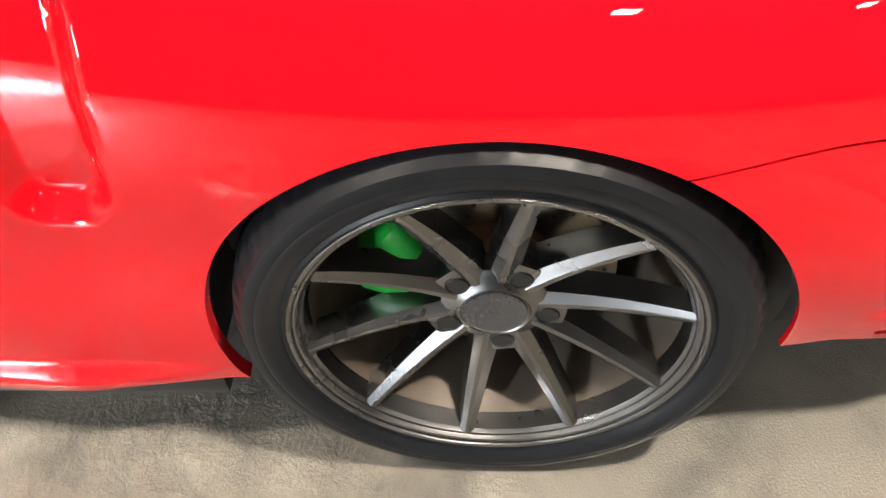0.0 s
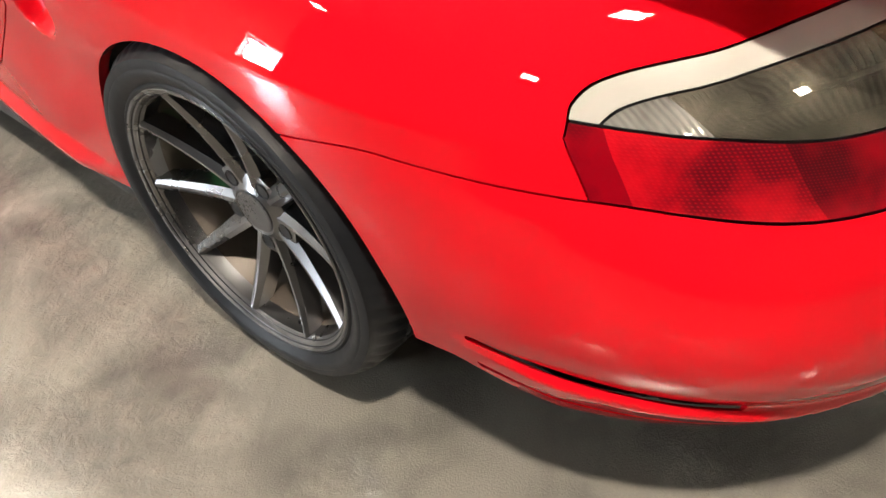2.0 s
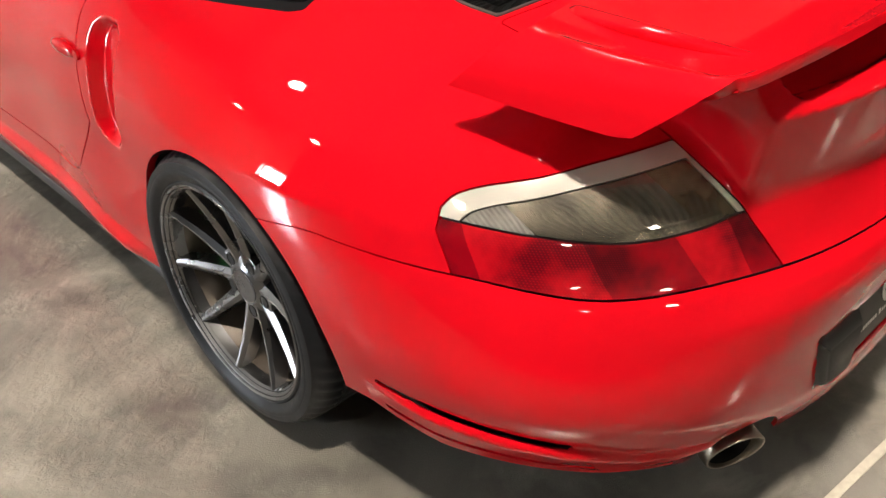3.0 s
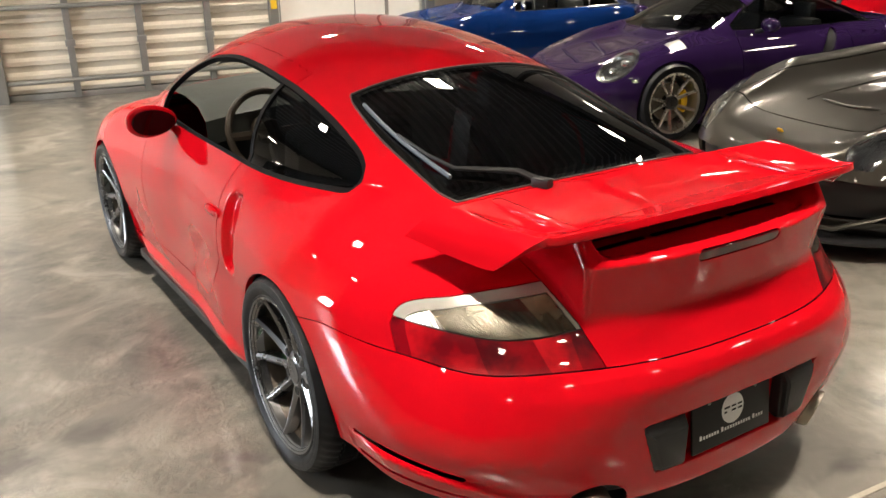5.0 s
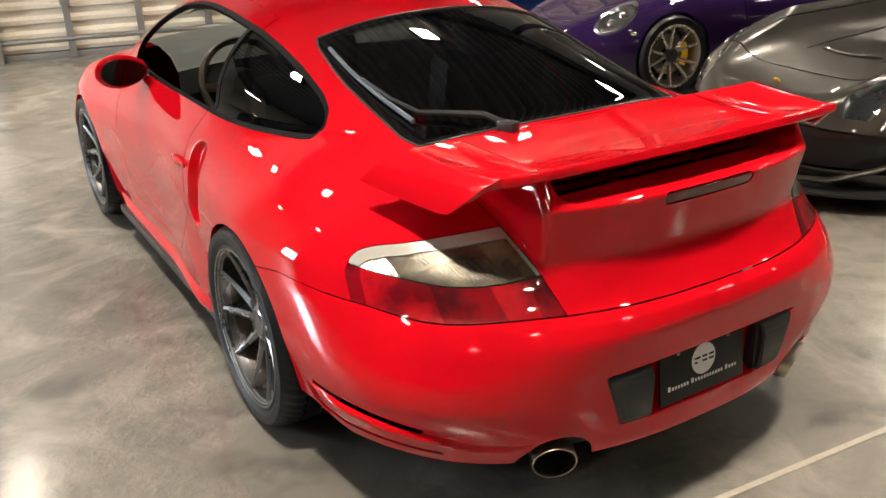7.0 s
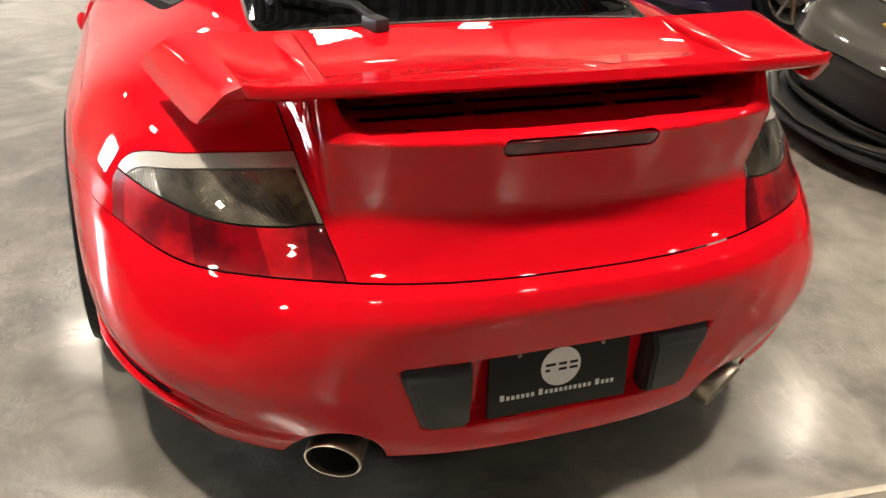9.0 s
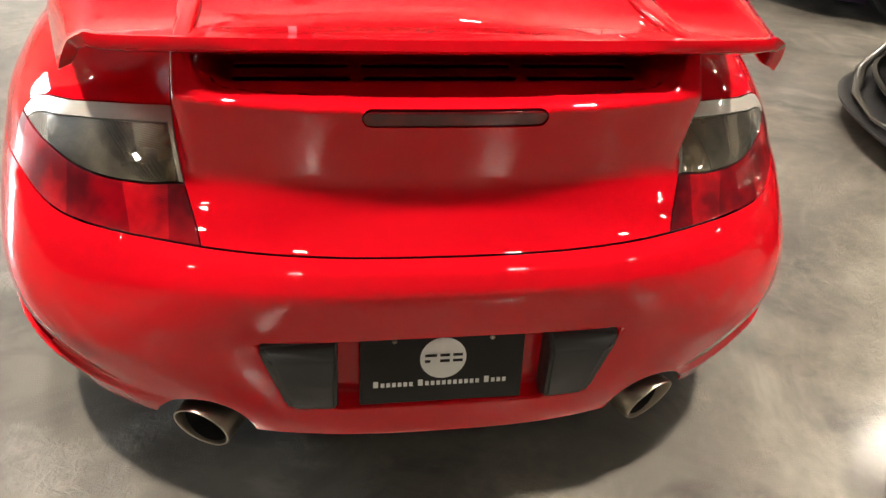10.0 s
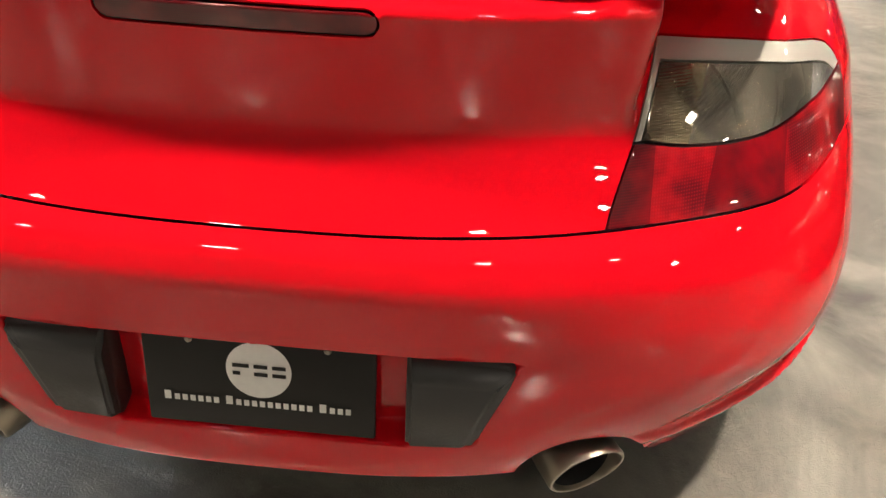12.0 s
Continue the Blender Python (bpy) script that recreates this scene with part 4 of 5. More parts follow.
def wheel(name, car, r, w, rim, dish, turn, spokes=True, mat=None, cap=0.041):
    """Rim with ten spokes in pairs, hub, centre cap, dark discs for the bolt holes and tyre; its outer side looks
    towards -x.
    """
    mat = mat or GUNMETAL
    bm = bmesh.new()
    # lip and barrel
    lathe(bm, [(0.03, rim - 0.017), (0.010, rim - 0.0165), (0.006, rim - 0.0135), (0.002, rim - 0.012), (-0.003, rim - 0.009), (-0.004, rim - 0.005), (-0.008, rim - 0.003), (-0.009, rim + 0.001), (-0.006, rim + 0.004), (0.004, rim + 0.002), (0.012, rim - 0.010), (0.05, rim - 0.012),
               (w, rim - 0.006), (w, rim - 0.014), (0.12, rim - 0.04), (0.06, rim - 0.022)], 96, "x", closed=True)
    e = part(name, bm, mat, car, "dark gunmetal ten-spoke alloy wheel" if mat == GUNMETAL else "")
    part("tyre", tyre_mesh(r, w, rim), RUBBER, e, "black low-profile tyre")
    bm = bmesh.new()
    lathe(bm, [(0.035, rim - 0.020), (0.07, rim - 0.028), (0.13, rim - 0.045), (w - 0.02, rim - 0.045)], 96, "x")
    part("barrel", bm, BARREL, e, "inner barrel, lit brown-grey tone put into its colour")
    hub_x = dish
    if spokes:
        for k in range(5):
            c = turn + 72 * k
            for sgn in (-1, 1):
                o = part("spoke", spoke_mesh(c + sgn * 17, c + sgn * 18, 0.050, rim - 0.014, dish - 0.003, 0.036, 0.020, 0.05, sgn), mat, e, angle=22)
                o.location.x = hub_x
        bm = bmesh.new()
        lathe(bm, [(0.05, 0.070), (0.008, 0.068), (0.002, 0.061), (-0.001, 0.050), (-0.004, 0.047), (-0.005, 0.0445), (-0.003, 0.0425), (-0.002, 0.0)], 48, "x")
        for k in range(5):  # petals that carry the bolts
            a = radians(turn + 72 * k)
            box(bm, 0.0002, 0.05, -0.0205, 0.0205, 0.045, 0.090, 0.008, Matrix.Rotation(a - math.pi / 2, 4, "X"))
        h = part("hub", bm, mat, e, angle=40)
        h.location.x = hub_x
        bm = bmesh.new()
        lathe(bm, [(-0.002, cap), (-0.0055, cap - 0.0015), (-0.0065, cap - 0.005), (-0.0060, cap - 0.008), (-0.0068, cap * 0.4), (-0.007, 0.0)], 40, "x")
        h = part("centre_cap", bm, CAPGREY, e, "dark grey centre cap")
        h.location.x = hub_x
        # shallow dark discs: the shade of deep bolt holes, put into the colour
        for k in range(5):
            a = radians(turn + 72 * k)
            bm = bmesh.new()
            lathe(bm, [(-0.0004, 0.0), (-0.0004, 0.0125), (-0.0022, 0.0140), (0.0, 0.0155)], 20, "x", (0, 0.066 * math.cos(a), 0.066 * math.sin(a)))
            h = part("bolt_hole_shade", bm, BOLTDARK, e, "dark disc painted as a shaded bolt hole")
            h.location.x = hub_x
    return e


rear_wheel = wheel("wheel", coupe, 0.3225, 0.285, 0.250, 0.045, -98)
rear_wheel.location = (-0.886, 0, 0.3225)
front_wheel = wheel("wheel", coupe, 0.315, 0.225, 0.250, 0.03, -60)
front_wheel.location = (-0.858, 2.35, 0.315)
o = copy_thing(rear_wheel, pose(0.886, 0, 0.3225, 20, 0, 180))
o = copy_thing(front_wheel, pose(0.858, 2.35, 0.315, 50, 0, 180))


def brake(car, y, z, x, r):
    bm = bmesh.new()
    lathe(bm, [(0.0, 0.085), (0.0, r), (0.03, r), (0.03, 0.085)], 64, "x", (x, y, z), closed=True)
    d = part("brake_disc", bm, STEEL, car, "drilled steel brake disc")
    # flat black discs on the steel: the holes' shade is painted, nothing is cut
    bm = bmesh.new()
    for k in range(60):
        a = 2 * math.pi * k / 60
        rr = (0.105, 0.122, 0.139, 0.152)[k % 4]
        lathe(bm, [(-0.0012, 0.0), (-0.0012, 0.0036)], 8, "x", (x, y + rr * math.cos(a), z + rr * math.sin(a)))
    part("disc_hole_shade", bm, BLACK, d, "flat black discs painted as shaded drilled holes")["kind"] = "stuff"
    bm = bmesh.new()
    lathe(bm, [(-0.03, 0.0), (-0.03, 0.07), (-0.02, 0.082), (0.004, 0.088)], 40, "x", (x, y, z))
    part("disc_bell", bm, RUST, d, "brown disc bell")
    # caliper: a rounded arc block over the disc
    bm = bmesh.new()
    n = 14
    rings = []
    for i in range(n):
        a = radians(-4 + 48 * i / (n - 1))
        e = max(0.0, math.sin(math.pi * i / (n - 1))) ** 0.35
        ri, ro = r - 0.052 * e - 0.006, r + 0.026 * e - 0.004
        sec = [(-0.052 * e - 0.004, ri + 0.008), (-0.056 * e - 0.004, (ri + ro) / 2), (-0.045 * e - 0.004, ro - 0.004), (-0.02, ro + 0.004), (0.05, ro + 0.004), (0.07, ro - 0.01), (0.07, ri), (-0.04 * e - 0.002, ri)]
        rings.append([bm.verts.new((x + q, y + rr * math.cos(a), z + rr * math.sin(a))) for q, rr in sec])
    for i in range(n - 1):
        for j in range(8):
            bm.faces.new((rings[i][j], rings[i][(j + 1) % 8], rings[i + 1][(j + 1) % 8], rings[i + 1][j]))
    bm.faces.new(rings[0]), bm.faces.new(rings[-1])
    part("brake_caliper", bm, GREEN, car, "bright green brake caliper")


brake(coupe, 0, 0.3225, -0.775, 0.155)
brake(coupe, 2.35, 0.315, -0.76, 0.165)


def underbody(car):
    bm = bmesh.new()
    box(bm, -0.79, 0.79, 0.40, 1.96, 0.125, 0.30, 0.02)
    box(bm, -0.52, 0.52, -0.78, 0.40, 0.15, 0.40, 0.02)
    box(bm, -0.5, 0.5, 1.95, 3.1, 0.15, 0.40, 0.02)
    part("underbody", bm, DARK, car, "black underbody")
    # black strip for the plastic skirt and, by its colour, the shadow beneath it
    for s in (-1, 1):
        bm = bmesh.new()
        box(bm, min(s * 0.79, s * 0.842), max(s * 0.79, s * 0.842), 0.38, 1.97, 0.118, 0.160, 0.014)
        part("sill_shade_strip", bm, BLACK, car, "black sill strip, part plastic skirt, part painted shade")
    for y, z, r, s in ((0, 0.302, 0.36, 1), (2.35, 0.305, 0.345, 1), (0, 0.302, 0.36, -1), (2.35, 0.305, 0.345, -1)):
        bm = bmesh.new()
        n = 28
        for i in range(n):
            a0, a1 = math.pi * (-0.02 + 0.96 * i / n), math.pi * (-0.02 + 0.96 * (i + 1) / n)
            q = [(-0.86, r + 0.004), (-0.5, r + 0.004)]
            vs = []
            for (xx, rr), a in (((q[0]), a0), ((q[1]), a0), ((q[1]), a1), ((q[0]), a1)):
                vs.append(bm.verts.new((s * xx, y + rr * math.cos(a), z + rr * math.sin(a))))
            bm.faces.new(vs)
            bm.faces.new([bm.verts.new((s * -0.5, y, z)), bm.verts.new(vs[1].co), bm.verts.new(vs[2].co)])
        bmesh.ops.remove_doubles(bm, verts=bm.verts, dist=1e-4)
        part("arch_liner", bm, DARK, car, "black wheel arch liner")
    # rear suspension glimpsed through the spokes
    bm = bmesh.new()
    tube(bm, [(-0.70, 0.10, 0.30), (-0.62, -0.24, 0.26), (-0.45, -0.30, 0.24)], 0.016, 8)
    tube(bm, [(-0.70, -0.05, 0.22), (-0.66, -0.20, 0.20), (-0.4, -0.25, 0.2)], 0.012, 8)
    part("suspension_arm", bm, STEEL, car, "bare metal suspension arm")


underbody(coupe)


def exhausts(car):
    for s in (-1, 1):
        R = 0.057
        bm = bmesh.new()
        lathe(bm, [(0.30, R - 0.012), (0.14, R - 0.006), (0.05, R), (0.004, R + 0.001), (0.0, R - 0.001), (0.0, R - 0.004), (0.004, R - 0.006), (0.14, R - 0.012), (0.25, R - 0.02)], 56, "y")
        m = Matrix.Translation((s * 0.448, -0.958, 0.220)) @ Matrix.Rotation(radians(27 * s), 4, "Z")
        for v in bm.verts:
            if v.co.y < 0.02:
                v.co.y -= v.co.z * 0.35
        for v in bm.verts:
            v.co = m @ v.co
        t = part("exhaust_tip", bm, STEEL, car, "brushed steel round exhaust tip")
        # black inner tube: the shade inside the pipe, put into the colour
        bm = bmesh.new()
        lathe(bm, [(0.12, 0.0), (0.12, R - 0.012), (0.024, R - 0.0085)], 32, "y")
        for v in bm.verts:
            if v.co.y < 0.02:
                v.co.y -= v.co.z * 0.35
        for v in bm.verts:
            v.co = m @ v.co
        part("exhaust_bore", bm, DARK, t, "black bore, shade inside put into its colour")


exhausts(coupe)


def plate_and_pads(car):
    y0 = -1.006
    bm = bmesh.new()
    box(bm, -0.1525, 0.1525, y0, y0 + 0.008, 0.300, 0.441, 0.004)
    for v in bm.verts:
        v.co.y -= (0.37 - v.co.z) * 0.10
    p = part("licence_plate", bm, PLATE, car, "black dealer plate with a white round emblem")
    f = lambda z: y0 - (0.37 - z) * 0.10
    bm = bmesh.new()
    n = 40
    ring = [bm.verts.new((0.043 * math.cos(2 * math.pi * i / n), f(0.395 + 0.043 * math.sin(2 * math.pi * i / n)) - 0.0015, 0.395 + 0.043 * math.sin(2 * math.pi * i / n))) for i in range(n)]
    bm.faces.new(ring)
    part("emblem_disc", bm, PLATEWHITE, p, "white emblem disc", smooth=False)
    lift = 0.003
    # abstract emblem strokes
    for x0, x1, zz in ((-0.034, -0.012, 0.402), (-0.034, -0.024, 0.390), (-0.006, 0.012, 0.402), (-0.006, 0.012, 0.390), (0.018, 0.036, 0.402), (0.018, 0.036, 0.390)):
        bm = bmesh.new()
        bm.faces.new([bm.verts.new((xq, f(zq) - lift, zq)) for xq, zq in ((x0, zz - 0.003), (x1, zz - 0.003), (x1, zz + 0.003), (x0, zz + 0.003))])
        part("emblem_stroke", bm, PLATE, p, "dark emblem stroke", smooth=False)
    # the line of small lettering as plain bars, one a letter, taller at the three initials
    x = -0.128
    for word in (7, 11, 4):
        for k in range(word):
            w = 0.0135 if k == 0 else 0.0105
            h = 0.0135 if k == 0 else 0.0092
            zc = 0.338
            yy = f(zc) - 0.0022
            bm = bmesh.new()
            bm.faces.new([bm.verts.new(c) for c in ((x, yy, zc), (x + w * 0.66, yy, zc), (x + w * 0.66, f(zc + h) - 0.0022, zc + h), (x, f(zc + h) - 0.0022, zc + h))])
            part("lettering_bar", bm, PLATEWHITE, p, "small white bar", smooth=False)
            x += w
        x += 0.006
    for xx in (-0.09, 0.09):
        bm = bmesh.new()
        lathe(bm, [(-0.004, 0.0), (-0.004, 0.003), (-0.002, 0.0048), (0.0, 0.005)], 12, "y", (xx, f(0.434), 0.434))
        part("plate_screw", bm, STEEL, p, "small steel screw")
    # rubber buffers on both sides of the plate
    for s in (-1, 1):
        bm = bmesh.new()
        outer = [(0.192, 0.452), (0.325, 0.443), (0.334, 0.430), (0.290, 0.315), (0.280, 0.303), (0.192, 0.300)]
        face = [(0.196, 0.418), (0.300, 0.414), (0.306, 0.408), (0.276, 0.322), (0.270, 0.312), (0.196, 0.309)]
        A = [bm.verts.new((s * a, -0.955, b)) for a, b in outer]
        B = [bm.verts.new((s * a, -1.013 + 0.06 * max(0.0, a - 0.192) ** 1.5, b)) for a, b in outer]
        C = [bm.verts.new((s * a, -1.034 + 0.20 * max(0.0, a - 0.192) ** 1.5 + 0.04 * (0.41 - b), b)) for a, b in face]
        n = len(A)
        for P, Q in ((A, B), (B, C)):
            for i in range(n):
                bm.faces.new((P[i], P[(i + 1) % n], Q[(i + 1) % n], Q[i]))
        bm.faces.new(C)
        bmesh.ops.bevel(bm, geom=[e for e in bm.edges if all(v.co.y < -0.99 for v in e.verts)], offset=0.006, segments=3, affect="EDGES")
        part("bumper_pad", bm, PAD, car, "dark grey rubber bumper pad", angle=60)


plate_and_pads(coupe)


def wiper(car):
    bm = bmesh.new()
    N = Vector((0, -0.35, 0.94))
    up = lambda p, h: Vector(p) + N * h
    # pivot and arm
    box(bm, -0.018, 0.018, -0.035, 0.02, -0.012, 0.016, 0.006, Matrix.Translation((-0.24, -0.465, 0.94)) @ Matrix.Rotation(radians(20), 4, "Z"))
    tube(bm, [up((-0.236, -0.45, 0.925), 0.022), up((-0.262, -0.385, 0.94), 0.024), up((-0.33, -0.32, 0.946), 0.02), up((-0.40, -0.262, 0.952), 0.016), up((-0.425, -0.15, 0.975), 0.016), up((-0.438, 0.0, 1.012), 0.016)], [0.011, 0.010, 0.008, 0.007, 0.0055, 0.004], 8)
    a = part("wiper_arm", bm, BLACK, car, "black rear wiper arm")
    bm = bmesh.new()
    pts = []
    for i in range(14):
        t = i / 13
        y = -0.28 + 0.5 * t
        x = -0.425 - 0.022 * math.sin(math.pi * t * 0.8)
        z = float(ROOF(np.array([y]))[0]) - 0.3 * x * x * 1.0
        pts.append((x, y, z))
    for i, p in enumerate(pts):
        v = project(red_body, np.array([p]), 6)[0]
        pts[i] = up(v, 0.010)
    tube(bm, pts, 0.0075, 6)
    part("wiper_blade", bm, BLADE, a, "grey-blue wiper blade")


wiper(coupe)


def mirrors_handles(car):
    for s in (1, -1):
        c = Vector((-0.853 * s, 1.33, 0.905))
        bm = bmesh.new()
        bmesh.ops.create_uvsphere(bm, u_segments=32, v_segments=18, radius=1.0)
        for v in bm.verts:
            x, y, z = v.co
            yy = y * (0.085 if y > 0 else 0.03)
            v.co = Vector((c.x + s * -1 * (-x) * 0.105, c.y + yy + 0.02 * x * s * 0, c.z + z * 0.066 * (1 - 0.12 * x * s)))
        m = part("door_mirror", bm, RED, car, "red door mirror")
        bm = bmesh.new()
        n = 32
        vs = [bm.verts.new((c.x + 0.086 * math.cos(2 * math.pi * i / n), c.y - 0.040 - s * 0.0080 * math.cos(2 * math.pi * i / n), c.z + 0.052 * math.sin(2 * math.pi * i / n) * (1 - 0.12 * s * math.cos(2 * math.pi * i / n)))) for i in range(n)]
        vb = [bm.verts.new((v.co.x, c.y - 0.01, v.co.z)) for v in vs]
        bm.faces.new(vs)
        for i in range(n):
            bm.faces.new((vs[i], vs[(i + 1) % n], vb[(i + 1) % n], vb[i]))
        part("mirror_glass", bm, MIRROR, m, "mirror glass, dark reflection put into its colour", smooth=False)
        bm = bmesh.new()
        tube(bm, [(c.x + s * 0.05, 1.35, 0.875), (c.x + s * 0.09, 1.40, 0.866), (c.x + s * 0.13, 1.42, 0.86)], [0.028, 0.02, 0.024], 10, flat=0.7)
        part("mirror_foot", bm, RED, m)
        bm = bmesh.new()
        bmesh.ops.create_uvsphere(bm, u_segments=20, v_segments=10, radius=1.0)
        for v in bm.verts:
            v.co = Vector((s * -0.857 + v.co.x * 0.014, 0.635 + v.co.y * 0.062, 0.70 + v.co.z * 0.019))
        part("door_handle", bm, RED, car, "red flush door handle")
        bm = bmesh.new()
        lathe(bm, [(0, 0.0), (0, 0.012), (0.008, 0.013)], 16, "x", (s * -0.862, 0.565, 0.70))
        part("door_lock", bm, RED, car)


mirrors_handles(coupe)


def interior(car):
    bm = bmesh.new()
    pts = [(-0.64 + 1.28 * i / 12) for i in range(13)]
    rows = []
    for x in pts:
        k = 1 - 0.12 * (x / 0.64) ** 2
        rows.append([bm.verts.new((x, y * k + 0.0, z)) for y, z in ((2.0, 0.955), (1.75, 0.955), (1.56, 0.93), (1.47, 0.88), (1.46, 0.78), (1.56, 0.66), (1.60, 0.5))])
    for a, b in zip(rows, rows[1:]):
        for i in range(6):
            bm.faces.new((a[i], a[i + 1], b[i + 1], b[i]))
    part("dashboard", bm, DASH, car, "grey-green dashboard")
    bm = bmesh.new()
    cx, cy, cz = -0.36, 1.29, 0.80
    m = Matrix.Translation((cx, cy, cz)) @ Matrix.Rotation(radians(-22), 4, "X")
    n = 40
    tube(bm, [m @ Vector((0.185 * math.cos(2 * math.pi * i / n), 0, 0.185 * math.sin(2 * math.pi * i / n))) for i in range(n)], 0.016, 8, True)
    for a in (0, 180, 270):
        tube(bm, [m @ Vector((0.05 * math.cos(radians(a)), 0.02, 0.05 * math.sin(radians(a)))), m @ Vector((0.18 * math.cos(radians(a)), 0, 0.18 * math.sin(radians(a))))], 0.014, 6, flat=1.5)
    lathe(bm, [(-0.01, 0.0), (-0.01, 0.055), (0.02, 0.06), (0.3, 0.03)], 24, "y", (cx, cy, cz - 0.0))
    part("steering_wheel", bm, TANLEATHER, car, "leather steering wheel")
    for x in (-0.36, 0.36):
        bm = bmesh.new()
        box(bm, x - 0.25, x + 0.25, 0.62, 1.15, 0.36, 0.52, 0.05)
        box(bm, x - 0.24, x + 0.24, 0.52, 0.66, 0.42, 0.98, 0.05, Matrix.Translation((0, 0.0, 0)) @ Matrix.Translation((x, 0.6, 0.45)) @ Matrix.Rotation(radians(12), 4, "X") @ Matrix.Translation((-x, -0.6, -0.45)))
        box(bm, x - 0.14, x + 0.14, 0.44, 0.54, 0.93, 1.10, 0.04)
        part("front_seat", bm, TRIM, car, "black leather front seat")
    bm = bmesh.new()
    box(bm, -0.6, 0.6, -0.42, 0.30, 0.55, 0.72, 0.04)
    box(bm, -0.55, 0.55, 0.0, 0.35, 0.42, 0.62, 0.04)
    part("parcel_shelf", bm, TRIM, car, "black parcel shelf")
    bm = bmesh.new()
    box(bm, -0.72, 0.72, 0.3, 2.0, 0.30, 0.36)
    part("cabin_floor", bm, TRIM, car, "black carpet")


interior(coupe)

# ---- the other cars ----
class Shape:
    """A car body as a solid: plan, side and roof curves in metres, y forward from the rear axle."""

    def __init__(self, wb, wide, rear, front, low, belt, roof, cabin_w, hood, crown, cabin_from, cabin_to, n=2.6, peak=0.62):
        self.wb, self.n, self.low, self.peak = wb, n, low, peak
        self.wide = curve1(*wide)
        self.prof = curve1((0.10, 0.25, 0.45, 0.58, 0.68, 0.76, 0.83, 0.90), belt)
        self.rear, self.front = curve1(*rear), curve1(*front)
        self.roof, self.cabin_w = curve1(*roof), curve1(*cabin_w)
        self.hood, self.crown = curve1(*hood), crown
        self.c0, self.c1 = cabin_from, cabin_to

    def __call__(self, x, y, z):
        ax = np.abs(x)
        a = np.maximum(self.wide(np.clip(y, 0, self.wb)) * self.prof(z), 0.05)
        r = np.maximum(-y, 0) / np.maximum(self.rear(z), 0.05)
        f = np.maximum(y - self.wb + 0.15, 0) / np.maximum(self.front(z), 0.05)
        u = ax / a
        n = self.n
        d = ((u**n + r**n + f**n + 1e-9) ** (1 / n) - 1) * np.minimum(a, 0.8)
        crown = self.crown * np.exp(-(((ax - self.peak) / 0.2) ** 2)) * np.clip((y - 0.9) / 0.8, 0, 1)
        d = smax(d, z - self.hood(y) - crown, 0.06)
        g, h = np.maximum(self.cabin_w(y), 0.2), np.maximum(self.roof(y) - 0.74, 0.02)
        v = np.maximum(z - 0.74, 0) / h
        c = (((ax / g) ** 2.1 + v**2.3 + 1e-9) ** (1 / 2.2) - 1) * np.minimum(g, h * 1.4)
        c = smax(smax(np.maximum(c, 0.55 - z), self.c0 - y, 0.05), y - self.c1, 0.05)
        return smin(d, c, 0.04)


def patch_oval(f, M, y, z, ry, rz, tilt=0.0, xmin=0.3):
    """The part of a surface inside a tilted oval seen from the side."""
    c, s = math.cos(tilt), math.sin(tilt)
    near = M[0][np.argmin((M[0][:, 1] - y) ** 2 + (M[0][:, 2] - z) ** 2 + np.where(M[0][:, 0] < -xmin, 0, 9))]
    x0 = float(near[0])
    def g(X, Y, Z):
        h = 0.80 * (X - x0) * 1.0 + 0.60 * (Y - y)
        return np.where(X < -xmin, np.hypot((h * c + (Z - z) * s) / ry, ((Z - z) * c - h * s) / rz) - 1, 1.0) * min(ry, rz)
    return clip(f, M, g)


def simple_wheel(car, at, r, w, rim, mat, spokes, caliper):
    bm = bmesh.new()
    lathe(bm, [(0.03, rim - 0.03), (0.0, rim - 0.02), (-0.006, rim), (0.01, rim), (w, rim), (w, rim - 0.03), (0.08, rim - 0.05)], 48, "x", closed=True)
    e = part("wheel", bm, mat, car)
    bm = bmesh.new()
    lathe(bm, [(0.0, rim - 0.01), (-0.012, rim + 0.02), (-0.008, r - 0.02), (0.02, r), (w - 0.02, r), (w, rim)], 56, "x")
    part("tyre", bm, RUBBER, e, "black tyre")
    for k in range(spokes):
        a = 360 / spokes * k
        for s in (-1, 1):
            o = part("spoke", spoke_mesh(a + s * 8, a + s * 16 * 5 / spokes, 0.05, rim - 0.02, 0.03, 0.026, 0.020, 0.03, 0), mat, e, angle=25)
            o.location.x = 0.035
    bm = bmesh.new()
    lathe(bm, [(0.06, 0.065), (0.03, 0.06), (0.025, 0.035), (0.015, 0.03), (0.015, 0.0)], 24, "x")
    part("hub", bm, BLACK, e, "black centre lock")
    if caliper is not None:
        bm = bmesh.new()
        lathe(bm, [(0.09, 0.08), (0.09, 0.17), (0.11, 0.17)], 40, "x")
        part("brake_disc", bm, STEEL, e, "steel brake disc")
        bm = bmesh.new()
        for i in range(9):
            a = radians(150 + 60 * i / 8)
            m = Matrix.Rotation(a, 4, "X")
            box(bm, 0.055, 0.12, 0.115, 0.185, -0.016, 0.016, 0.004, m)
        part("brake_caliper", bm, caliper, e, "yellow brake caliper")
    e.location = at
    return e


